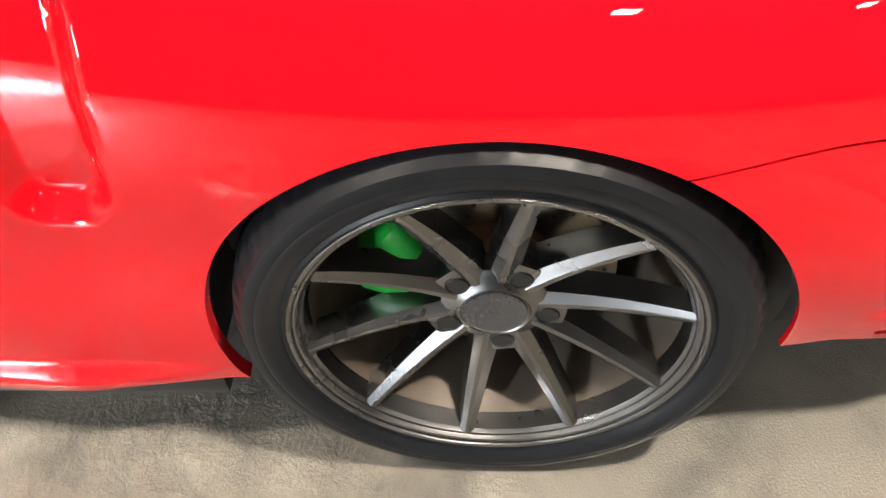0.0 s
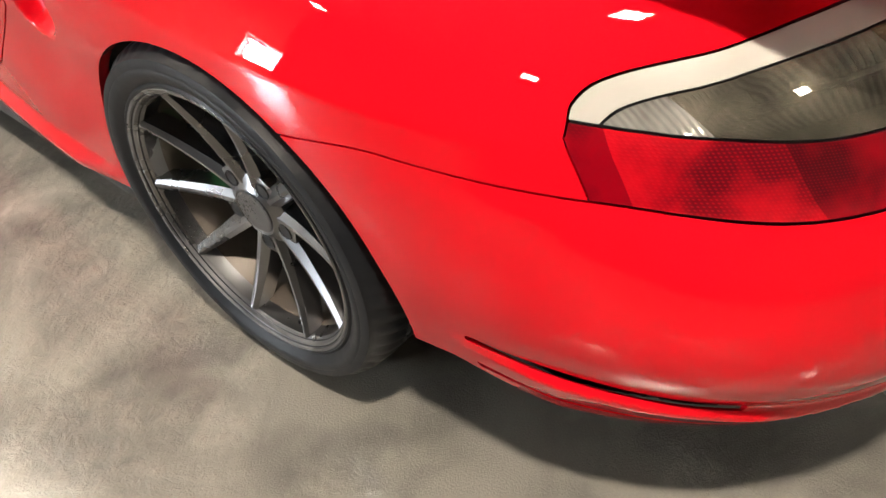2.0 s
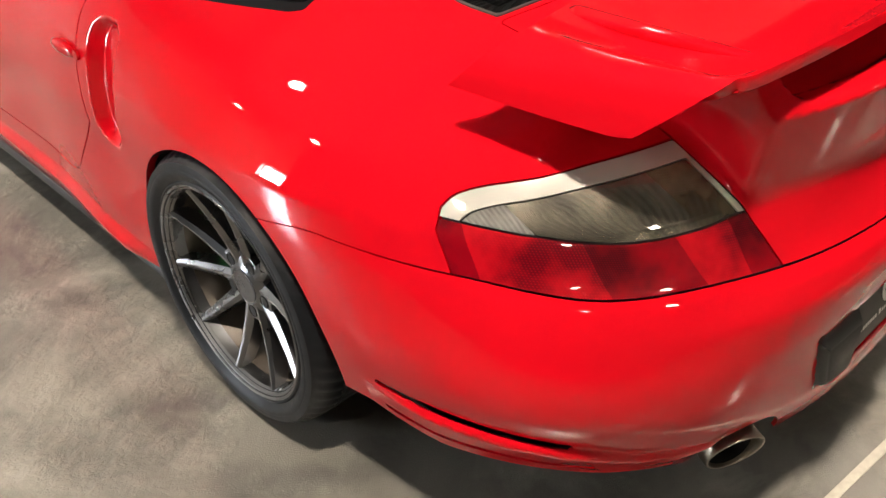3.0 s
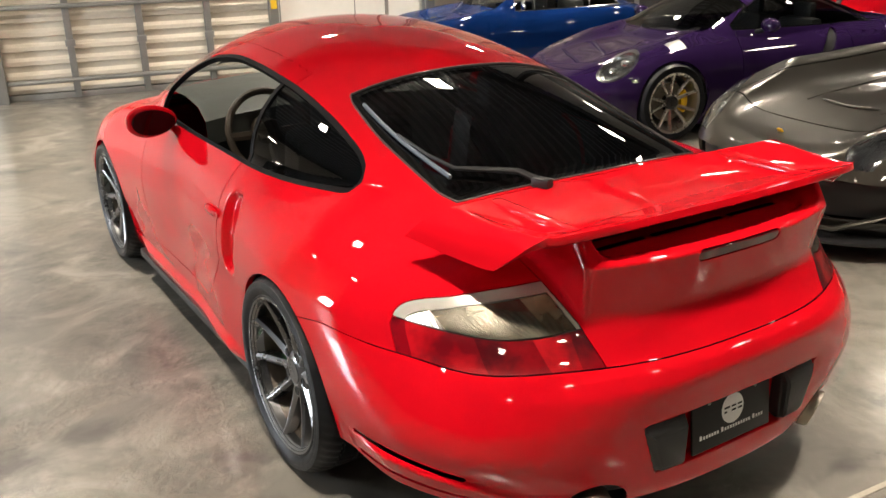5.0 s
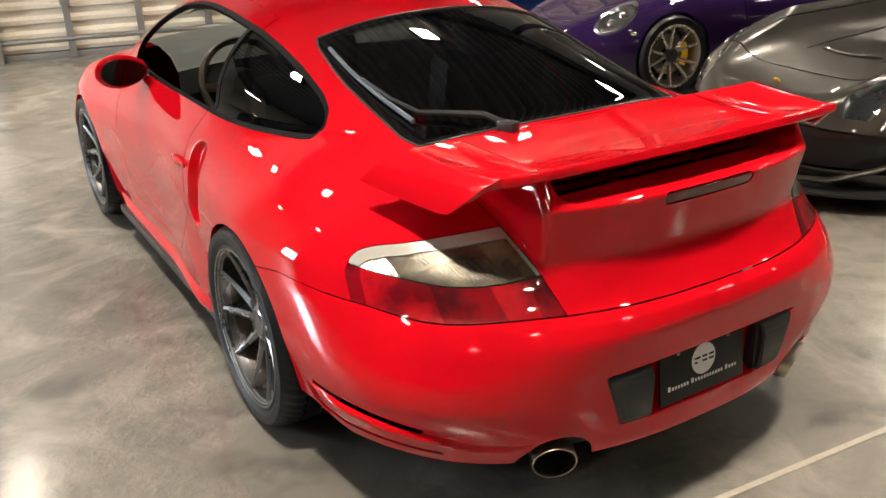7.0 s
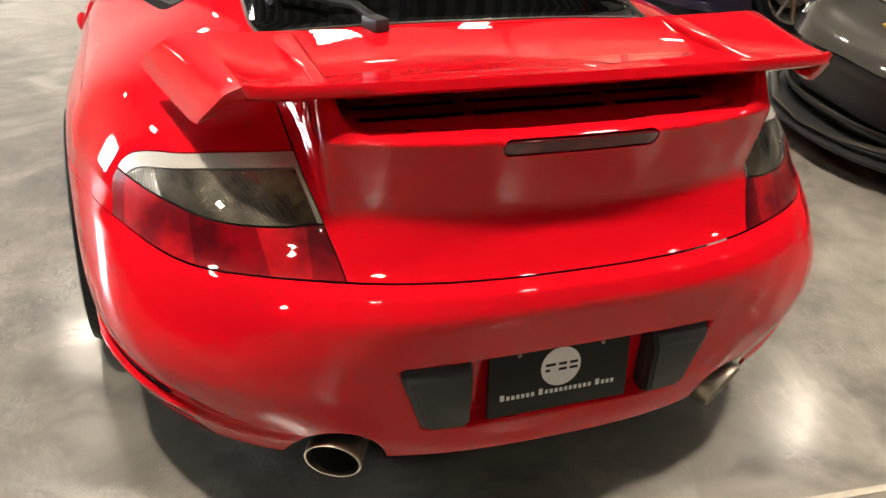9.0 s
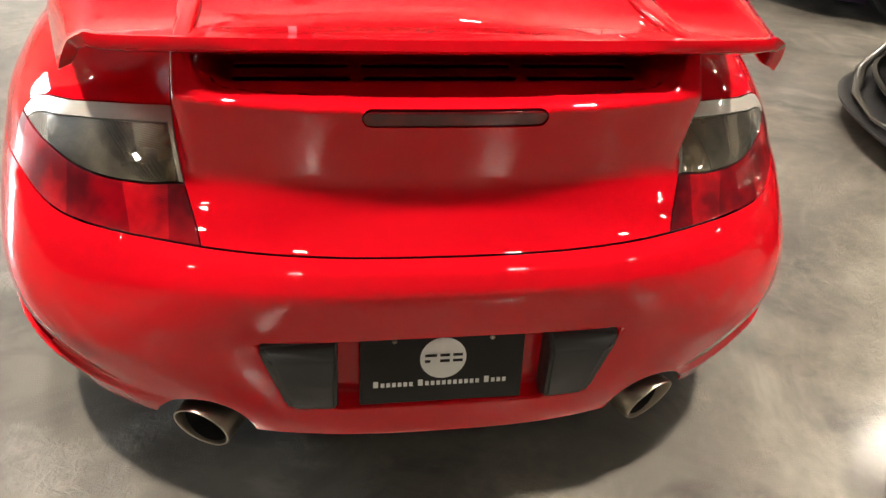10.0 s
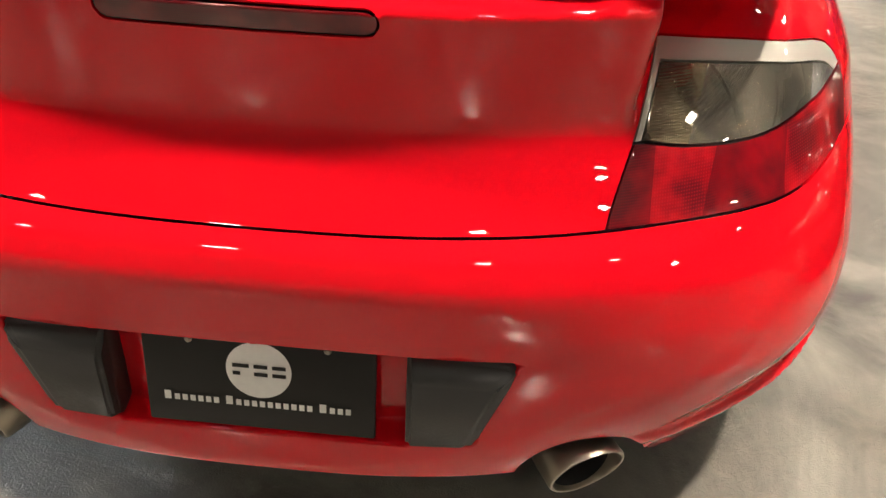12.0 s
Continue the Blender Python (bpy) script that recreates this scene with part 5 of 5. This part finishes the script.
def show_car(name, label, shape, mat, origin, turn, h=0.021, wheel_r=0.345, rim=0.255, wheel_mat=None, spokes=7, caliper=None, extra=None, track=0.06, size=0.88):
    f = shape
    car = tagged(new(name), label, "car")
    wb = shape.wb
    M = nets(f, (-1.05, -1.2, 0.10), (0.04, wb + 1.3, 1.36), h)
    M = clip(f, M, lambda x, y, z: x)[0]
    M = clip(f, M, lambda x, y, z: shape.low - z)[0]
    for y in (0.0, wb):
        M = clip(f, M, lambda x, yy, z: wheel_r + 0.025 - np.hypot(yy - y, z - wheel_r) - (np.abs(x) < 0.5))[0]
    pieces = extra(f, M, car) if extra else {}
    M = pieces.get("body", M)
    panel("body_shell", f, M, mat, car, depth=0.02)
    panel("inner_shell", f, M, DARK, car, offset=-0.03, depth=0)
    bm = bmesh.new()
    box(bm, -0.7, 0.7, 0.45, wb - 0.45, shape.low - 0.02, 0.36, 0.02)
    box(bm, -0.5, 0.5, wb - 0.5, wb + 0.6, shape.low, 0.4, 0.02)
    box(bm, -0.5, 0.5, -0.6, 0.5, shape.low, 0.4, 0.02)
    part("underbody", bm, DARK, car, "black underbody")
    wide = float(shape.wide(np.array([wb]))[0])
    w0 = simple_wheel(car, (-(wide - track + 0.03), wb, wheel_r), wheel_r, 0.24, rim, wheel_mat or GUNMETAL, spokes, caliper)
    wr = float(shape.wide(np.array([0.0]))[0]) - track + 0.03
    copy_thing(w0, pose(-wr, 0, wheel_r, 25, 0, 0))
    copy_thing(w0, pose(wide - track + 0.03, wb, wheel_r, 0, 0, 180))
    copy_thing(w0, pose(wr, 0, wheel_r, 40, 0, 180))
    car.matrix_basis = pose(*origin, 0, 0, 0, turn) @ Matrix.Scale(size, 4)
    return car


def glasshouse(f, M, car, win, sc, rearw=None, tint=None, trim=None):
    """Cuts the side windows, windscreen and rear window, each under its own name."""
    side, M = clip(f, M, win)
    glass, rim = clip(f, side, lambda x, y, z: win(x, y, z) + 0.012)
    screen, M = clip(f, M, sc)
    for mo in (False, True):
        panel("side_window", f, glass, tint or GLASS_MID, car, "tinted side window", both=False, mirror_only=mo, offset=-0.004, depth=0)
        panel("window_frame", f, rim, trim or SEAL, car, "window frame", both=False, mirror_only=mo, depth=0.012)
    panel("windscreen", f, screen, GLASS_MID, car, "windscreen", offset=-0.003, depth=0.004)
    if rearw:
        back, M = clip(f, M, rearw)
        panel("rear_window", f, back, GLASS_DARK, car, "rear window", offset=-0.003, depth=0.004)
    return M


def cabin_parts(car, ys, z0=0.45, wheel=None):
    for x in (-0.36, 0.36):
        bm = bmesh.new()
        box(bm, x - 0.24, x + 0.24, ys, ys + 0.5, z0 - 0.1, z0 + 0.05, 0.05)
        box(bm, x - 0.23, x + 0.23, ys - 0.12, ys + 0.03, z0, z0 + 0.5, 0.05)
        box(bm, x - 0.12, x + 0.12, ys - 0.14, ys - 0.05, z0 + 0.47, z0 + 0.64, 0.04)
        part("front_seat", bm, TRIM, car, "black front seat")
    bm = bmesh.new()
    box(bm, -0.62, 0.62, ys + 0.85, ys + 1.25, z0 + 0.15, z0 + 0.38, 0.06)
    part("dashboard", bm, TRIM, car, "black dashboard")


def headlamp(f, M, car, y, z, ry, rz, tilt, label, xmin=0.3, strip=None):
    """A glazed headlamp: dark bowl, projector lens and clear cover, on both sides."""
    if strip:
        (xa, ya), (xb, yb), wide = strip

        def band(X, Y, Z, w):
            t = np.clip(((X - xa) * (xb - xa) + (Y - ya) * (yb - ya)) / ((xb - xa) ** 2 + (yb - ya) ** 2), 0, 1)
            return np.where(Z > 0.48, np.hypot(X - xa - t * (xb - xa), Y - ya - t * (yb - ya)) - w * (1 - 0.55 * t), 0.3)
        cover, M = clip(f, M, lambda X, Y, Z: band(X, Y, Z, wide))
        inner, ring = clip(f, cover, lambda X, Y, Z: band(X, Y, Z, wide - 0.01))
    else:
        cover, M = patch_oval(f, M, y, z, ry, rz, tilt, xmin)
        inner, ring = patch_oval(f, cover, y, z, ry * 0.86, rz * 0.84, tilt, xmin)
    c = inner[0].mean(0)
    nrm = slope(f, c[None])[0]
    nrm /= np.linalg.norm(nrm)
    for s, mo in ((1, False), (-1, True)):
        lamp = panel("headlamp", f, inner, LAMPBOWL, car, label, both=False, mirror_only=mo, offset=-0.05, depth=0)
        panel("lamp_ring", f, ring, RINGCHROME, lamp, "bright lamp rim", both=False, mirror_only=mo, depth=0.05)
        panel("lamp_cover", f, inner, GLASS, lamp, "clear cover", both=False, mirror_only=mo, offset=-0.002, depth=0)
        for k in (-0.4, 0.4):
            bm = bmesh.new()
            bmesh.ops.create_uvsphere(bm, u_segments=16, v_segments=10, radius=min(ry, rz) * 0.42)
            p = c - nrm * 0.035 + np.array([0, k * ry * math.cos(tilt), k * ry * math.sin(tilt)])
            for v in bm.verts:
                v.co += Vector((p[0] * s, p[1], p[2]))
            part("projector", bm, RINGCHROME, lamp, "bright projector")
    return M


GLASS_MID = thin_glass("grey glass", (0.45, 0.47, 0.46))
LAMPBOWL = dusty("dark lamp bowl", (0.03, 0.03, 0.035), 0.3, 0.2, 20, metal=0.3, coat=0.5)
RINGCHROME = Mat("bright metal", (0.7, 0.7, 0.7), 0.12, 1.0).m
PURPLE = paint("deep purple paint", (0.015, 0.006, 0.034), 0.4)
BLUE = paint("deep blue paint", (0.003, 0.017, 0.085), 0.4)
SILVER = paint("dark silver paint", (0.062, 0.057, 0.047), 0.34, flake=0.75)
ALLOY = dusty("silver alloy", (0.5, 0.48, 0.44), 0.28, 0.05, 6, metal=0.9)
YELLOWCAL = dusty("yellow caliper", (0.75, 0.45, 0.01), 0.35, 0.1, 20, coat=0.5)
TURN = 80.77

# purple coupe
purple_shape = Shape(2.45, ((0, 0.6, 1.3, 2.0, 2.45), (0.94, 0.90, 0.885, 0.90, 0.925)), ((0.1, 0.3, 0.5, 0.65, 0.8, 0.92), (0.8, 0.98, 1.02, 0.98, 0.85, 0.6)),
                     ((0.1, 0.25, 0.45, 0.58, 0.66, 0.74, 0.82), (1.0, 1.10, 1.10, 1.0, 0.86, 0.62, 0.3)), 0.11, (0.90, 0.97, 1.0, 0.99, 0.965, 0.925, 0.86, 0.74),
                     ((-0.9, -0.5, 0.0, 0.5, 1.0, 1.3, 1.6, 1.9, 2.15), (0.75, 0.90, 1.07, 1.22, 1.285, 1.285, 1.21, 1.06, 0.88)), ((-0.9, 0.0, 0.6, 1.3, 1.9, 2.2), (0.5, 0.66, 0.75, 0.78, 0.75, 0.65)),
                     ((-1.2, 0.5, 1.9, 2.3, 2.8, 3.3, 3.6), (0.92, 0.92, 0.88, 0.80, 0.73, 0.60, 0.5)), 0.075, -0.7, 2.2)


def purple_parts(f, M, car):
    roof = curve1((-0.1, 0.0, 0.3, 0.7, 1.1, 1.45, 1.75), (0.95, 0.99, 1.10, 1.19, 1.21, 1.12, 0.95))
    win = lambda x, y, z: np.maximum.reduce([0.90 + 0.01 * y - z, z - roof(y), x + 0.3, -0.05 - y, y - 1.72])
    sc = lambda x, y, z: np.maximum.reduce([-x - 0.60 - 0.1 * (y - 1.7), 1.48 - y - 0.08 * x * x, y - 2.12 + 0.28 * x * x, 0.86 - z])
    M = glasshouse(f, M, car, win, sc, lambda x, y, z: np.maximum.reduce([-x - 0.5, y - 0.35, -0.4 - y, 0.8 - z]), trim=BAND)
    M = headlamp(f, M, car, 2.93, 0.675, 0.165, 0.105, -0.45, "oval headlamp with dark bowl and bright rim", 0.4)
    # front intakes, wheel-arch louvres and side intake
    for g, nm in ((lambda x, y, z: np.where(y > 2.9, np.maximum(np.abs(z - 0.27) - 0.085, -x - 0.72), 1.0), "front_intake"),
                  (lambda x, y, z: np.where(x < -0.6, np.hypot((y - 0.64 + 0.75 * (z - 0.73)) / 0.07, (z - 0.73) / 0.15) - 1, 1.0) * 0.07, "side_intake")):
        hole, M = clip(f, M, g)
        for mo in ((False, True) if nm == "side_intake" else (None,)):
            panel(nm, f, hole, DARK, car, "black air intake", both=mo is None, mirror_only=bool(mo), offset=-0.02, depth=0.0)
    vent, M = clip(f, M, lambda x, y, z: np.where(z > 0.7, np.maximum(np.abs(y - 2.36) - 0.085, np.abs(-x - 0.735) - 0.075), 1.0))
    for mo in (False, True):
        panel("arch_louvre", f, vent, GALV, car, "grey louvred arch vent", both=False, mirror_only=mo, offset=-0.008, depth=0.01)
    led, M = clip(f, M, lambda x, y, z: np.where((y > 2.8) & (x < -0.5), np.maximum(np.abs(z - 0.565) - 0.012, np.abs(y - 2.80) - 0.07), 1.0))
    for mo in (False, True):
        panel("marker_lamp", f, led, RINGCHROME, car, "slim marker lamp", both=False, mirror_only=mo, depth=0.004)
    seam_a, M = gap(f, M, lambda x, y, z: np.where(x < -0.45, np.maximum.reduce([np.abs(y - 1.03) - 0.66, 0.24 - z]), 1.0), 0.006)
    for mo in (False, True):
        panel("door", f, seam_a, PURPLE, car, both=False, mirror_only=mo, depth=0.02)
    lidm, M = gap(f, M, lambda x, y, z: np.maximum.reduce([-x - 0.62 + 0.18 * np.maximum(y - 2.5, 0), 2.13 - y - 0.25 * x * x, y - 3.22 + 0.4 * x * x, 0.5 - z]), 0.006)
    panel("bonnet", f, lidm, PURPLE, car)
    bm = bmesh.new()
    box(bm, -0.86, 0.86, -1.03, -0.66, 1.24, 1.265, 0.01)
    box(bm, -0.90, -0.86, -1.08, -0.62, 1.17, 1.30, 0.01)
    box(bm, 0.86, 0.90, -1.08, -0.62, 1.17, 1.30, 0.01)
    wg = part("rear_wing", bm, PURPLE, car, "tall purple rear wing")
    for x in (-0.45, 0.45):
        bm = bmesh.new()
        tube(bm, [(x, -0.72, 0.86), (x, -0.80, 1.05), (x, -0.84, 1.245)], 0.018, 8, flat=2.0)
        part("wing_strut", bm, ALLOY, wg, "bright wing strut")
    for s in (-1, 1):
        bm = bmesh.new()
        bmesh.ops.create_uvsphere(bm, u_segments=20, v_segments=12, radius=1)
        for v in bm.verts:
            v.co = Vector((s * (0.98 + v.co.x * 0.10), 1.52 + v.co.y * 0.07, 0.97 + v.co.z * 0.065))
        part("door_mirror", bm, PURPLE, car)
        bm = bmesh.new()
        tube(bm, [(s * 0.80, 1.52, 0.90), (s * 0.93, 1.52, 0.93)], 0.02, 8)
        part("mirror_foot", bm, BLACK, car)
    cabin_parts(car, 0.62)
    return {"body": M}


show_car("purple_sports_coupe", "deep purple sports coupe with tall rear wing and silver wheels", purple_shape, PURPLE, (5.673, 2.895), TURN, wheel_mat=ALLOY, rim=0.272, spokes=5, caliper=YELLOWCAL, extra=purple_parts)

# dark silver grand tourer
silver_shape = Shape(2.72, ((0, 0.7, 1.5, 2.2, 2.72), (1.0, 0.96, 0.95, 0.98, 1.0)), ((0.1, 0.3, 0.5, 0.65, 0.8, 0.92), (0.7, 0.88, 0.92, 0.88, 0.75, 0.5)),
                     ((0.1, 0.2, 0.35, 0.48, 0.58, 0.68, 0.78), (1.02, 1.10, 1.10, 1.05, 0.98, 0.80, 0.45)), 0.11, (0.90, 0.97, 1.0, 0.995, 0.98, 0.95, 0.90, 0.80),
                     ((-0.9, -0.4, 0.2, 0.7, 1.1, 1.55, 1.95), (0.8, 0.95, 1.2, 1.24, 1.22, 1.05, 0.82)), ((-0.9, 0.0, 0.6, 1.5, 2.0), (0.5, 0.68, 0.76, 0.76, 0.68)),
                     ((-1.2, 0.8, 1.7, 2.3, 2.9, 3.3, 3.75), (0.88, 0.84, 0.765, 0.715, 0.68, 0.61, 0.48)), 0.16, -0.7, 2.0, n=2.75, peak=0.74)


def silver_parts(f, M, car):
    roof = curve1((-0.2, 0.0, 0.4, 0.8, 1.1, 1.35), (0.98, 1.03, 1.15, 1.17, 1.08, 0.94))
    win = lambda x, y, z: np.maximum.reduce([0.88 - z, z - roof(y - 0.15), x + 0.3, 0.0 - y, y - 1.47])
    sc = lambda x, y, z: np.maximum.reduce([-x - 0.60, 1.25 - y - 0.08 * x * x, y - 1.93 + 0.28 * x * x, 0.80 - z])
    M = glasshouse(f, M, car, win, sc)
    M = headlamp(f, M, car, 3.12, 0.65, 0.12, 0.062, -0.40, "swept-back clear headlamp", 0.5, strip=((-0.60, 3.47), (-0.87, 2.92), 0.075))
    hole, M = clip(f, M, lambda x, y, z: np.where(y > 3.0, np.maximum(np.abs(z - 0.315) - 0.125 + 0.03 * np.abs(x), -x - 0.80), 1.0))
    panel("front_grille", f, hole, BLACK, car, "wide black grille opening", offset=-0.06, depth=0.0)
    lidm, M = gap(f, M, lambda x, y, z: np.maximum.reduce([-x - 0.64, 1.96 - y - 0.2 * x * x, y - 3.29 + 0.1 * x * x, 0.4 - z]), 0.010)
    panel("bonnet", f, lidm, SILVER, car)
    # splitter with upturned bright blades
    bm = bmesh.new()
    rows = []
    for i in range(25):
        x = -0.92 + 1.84 * i / 24
        y = 2.57 + 1.20 * (1 - (abs(x) / 0.97) ** 2.6) ** (1 / 2.6)
        rows.append([bm.verts.new((x, y + dy, z)) for dy, z in ((0.05, 0.10), (0.055, 0.115), (-0.3, 0.125), (-0.3, 0.10))])
    for a, b in zip(rows, rows[1:]):
        for j in range(4):
            bm.faces.new((a[j], a[(j + 1) % 4], b[(j + 1) % 4], b[j]))
    part("front_splitter", bm, BLACK, car, "black front splitter")
    for s in (-1, 1):
        bm = bmesh.new()
        tube(bm, [(s * 0.86, 3.10, 0.33), (s * 0.74, 3.44, 0.24), (s * 0.60, 3.60, 0.17), (s * 0.30, 3.74, 0.145), (0.0, 3.79, 0.14)], [0.012, 0.022, 0.028, 0.02, 0.014], 8, flat=0.6)
        part("bumper_blade", bm, SILVER, car, "silver lower bumper blade")
        bm = bmesh.new()
        bmesh.ops.create_uvsphere(bm, u_segments=20, v_segments=12, radius=1)
        for v in bm.verts:
            v.co = Vector((s * (1.0 + v.co.x * 0.10), 1.25 + v.co.y * 0.06, 0.98 + v.co.z * 0.06))
        part("door_mirror", bm, SILVER, car)
        bm = bmesh.new()
        tube(bm, [(s * 0.80, 1.25, 0.90), (s * 0.95, 1.25, 0.94)], 0.02, 8)
        part("mirror_foot", bm, BLACK, car)
        # raised lines on the bonnet
        bm = bmesh.new()
        pts = []
        for i in range(7):
            y = 2.15 + 0.14 * i
            p = project(f, np.array([[s * (0.40 - 0.02 * i), y, float(silver_shape.hood(np.array([y]))[0])]]), 6)[0]
            pts.append(Vector(p) + Vector((0, 0, 0.002)))
        tube(bm, pts, [0.004, 0.009, 0.011, 0.011, 0.011, 0.009, 0.004], 8, flat=0.7)
        part("bonnet_crease", bm, SILVER, car)
    # scoop edge across the bonnet
    bm = bmesh.new()
    pts = [Vector(project(f, np.array([[-0.22 + 0.44 * i / 8, 2.93 + 0.05 * math.cos(math.pi * (i - 4) / 8), 0.70]]), 6)[0]) + Vector((0, 0, 0.004)) for i in range(9)]
    tube(bm, pts, [0.004] + [0.014] * 7 + [0.004], 8, flat=0.8)
    part("bonnet_scoop", bm, SILVER, car, "raised scoop edge")
    bm = bmesh.new()
    p = project(f, np.array([[-0.0, 3.45, 0.56]]), 8)[0]
    box(bm, -0.018, 0.018, -0.006, 0.006, -0.024, 0.024, 0.004, Matrix.Translation(p) @ Matrix.Rotation(radians(-45), 4, "X"))
    part("badge", bm, YELLOWCAL, car, "small yellow badge")
    cabin_parts(car, 0.35)
    return {"body": M}


show_car("silver_grand_tourer", "dark silver grand tourer with wide black grille and splitter", silver_shape, SILVER, (5.56, 0.163), TURN, size=0.94, wheel_r=0.35, rim=0.26, wheel_mat=ALLOY, spokes=5, extra=silver_parts)

# blue classic coupe
blue_shape = Shape(2.21, ((0, 0.6, 1.2, 1.8, 2.21), (0.80, 0.80, 0.79, 0.79, 0.80)), ((0.1, 0.3, 0.5, 0.65, 0.8, 0.92), (0.7, 0.92, 0.98, 0.92, 0.75, 0.5)),
                   ((0.1, 0.25, 0.45, 0.58, 0.66, 0.74, 0.82), (0.85, 0.98, 1.0, 0.94, 0.86, 0.74, 0.5)), 0.17, (0.88, 0.96, 1.0, 0.995, 0.97, 0.935, 0.88, 0.80),
                   ((-1.0, -0.6, 0.0, 0.5, 0.9, 1.2, 1.45, 1.75), (0.7, 0.86, 1.1, 1.26, 1.31, 1.3, 1.2, 0.86)), ((-0.9, 0.0, 0.6, 1.2, 1.8), (0.5, 0.6, 0.66, 0.68, 0.64)),
                   ((-1.2, 0.5, 1.6, 2.1, 2.6, 3.0, 3.3), (0.86, 0.86, 0.83, 0.76, 0.70, 0.60, 0.5)), 0.085, -0.75, 1.78)


def blue_parts(f, M, car):
    roof = curve1((-0.25, 0.0, 0.4, 0.8, 1.15, 1.4), (0.95, 1.08, 1.20, 1.235, 1.19, 1.0))
    win = lambda x, y, z: np.maximum.reduce([0.865 - z, z - roof(y), x + 0.3, -0.25 - y, y - 1.38])
    sc = lambda x, y, z: np.maximum.reduce([-x - 0.57, 1.25 - y - 0.05 * x * x, y - 1.70 + 0.2 * x * x, 0.85 - z])
    M = glasshouse(f, M, car, win, sc, tint=GLASS, trim=RINGCHROME)
    for y in (0.32, 1.12):
        for s in (-1, 1):
            bm = bmesh.new()
            tube(bm, [(s * 0.70, y, 0.865), (s * 0.655, y - 0.01, 1.02), (s * 0.58, y - 0.02, 1.19)], 0.011, 8)
            part("window_bar", bm, RINGCHROME, car, "chrome window bar")
    for s in (-1, 1):
        bm = bmesh.new()
        lathe(bm, [(0.05, 0.105), (0.075, 0.105), (0.085, 0.095), (0.06, 0.088), (0.0, 0.05), (-0.05, 0.0)], 28, "y", (0, 0, 0))
        for v in bm.verts:
            v.co = Matrix.Translation((s * 0.56, 2.76, 0.645)) @ Matrix.Rotation(radians(28), 4, "X") @ v.co
        h = part("headlamp", bm, RINGCHROME, car, "round chrome-rimmed headlamp")
        bm = bmesh.new()
        lathe(bm, [(0.078, 0.09), (0.095, 0.06), (0.105, 0.0)], 28, "y")
        for v in bm.verts:
            v.co = Matrix.Translation((s * 0.56, 2.76, 0.645)) @ Matrix.Rotation(radians(28), 4, "X") @ v.co
        part("lamp_glass", bm, GLASS, h, "clear lamp glass")
        bm = bmesh.new()
        bmesh.ops.create_uvsphere(bm, u_segments=16, v_segments=10, radius=1)
        for v in bm.verts:
            v.co = Vector((s * (0.80 + v.co.x * 0.055), 1.34 + v.co.y * 0.025, 0.945 + v.co.z * 0.055))
        tube(bm, [(s * 0.74, 1.36, 0.86), (s * 0.79, 1.35, 0.92)], 0.01, 6)
        part("door_mirror", bm, RINGCHROME, car, "chrome door mirror")
        bm = bmesh.new()
        tube(bm, [(s * 0.05, 1.70, 0.865), (s * 0.1, 1.66, 0.885), (s * 0.45, 1.60, 0.90)], 0.006, 6)
        part("wiper", bm, BLACK, car, "black wiper")
    lidm, M = gap(f, M, lambda x, y, z: np.maximum.reduce([-x - 0.42, 1.80 - y, y - 2.95 + 0.3 * x * x, 0.5 - z]), 0.006)
    panel("bonnet", f, lidm, BLUE, car)
    cabin_parts(car, 0.45)
    return {"body": M}


show_car("blue_classic_coupe", "deep blue classic coupe with chrome window frames", blue_shape, BLUE, (5.53, 6.01), TURN, wheel_r=0.315, rim=0.20, wheel_mat=ALLOY, spokes=5, extra=blue_parts, track=0.03)

# a further red coupe behind
def plain_parts(f, M, car):
    roof = curve1((-0.1, 0.0, 0.3, 0.7, 1.1, 1.45, 1.75), (0.95, 0.99, 1.10, 1.19, 1.21, 1.12, 0.95))
    win = lambda x, y, z: np.maximum.reduce([0.90 + 0.01 * y - z, z - roof(y), x + 0.3, -0.05 - y, y - 1.72])
    sc = lambda x, y, z: np.maximum.reduce([-x - 0.60 - 0.1 * (y - 1.7), 1.48 - y - 0.08 * x * x, y - 2.12 + 0.28 * x * x, 0.86 - z])
    return {"body": glasshouse(f, M, car, win, sc)}


show_car("red_coupe", "red coupe parked behind the purple one", purple_shape, RED, (12.4, 5.0), TURN, h=0.03, wheel_mat=ALLOY, spokes=5, extra=plain_parts)
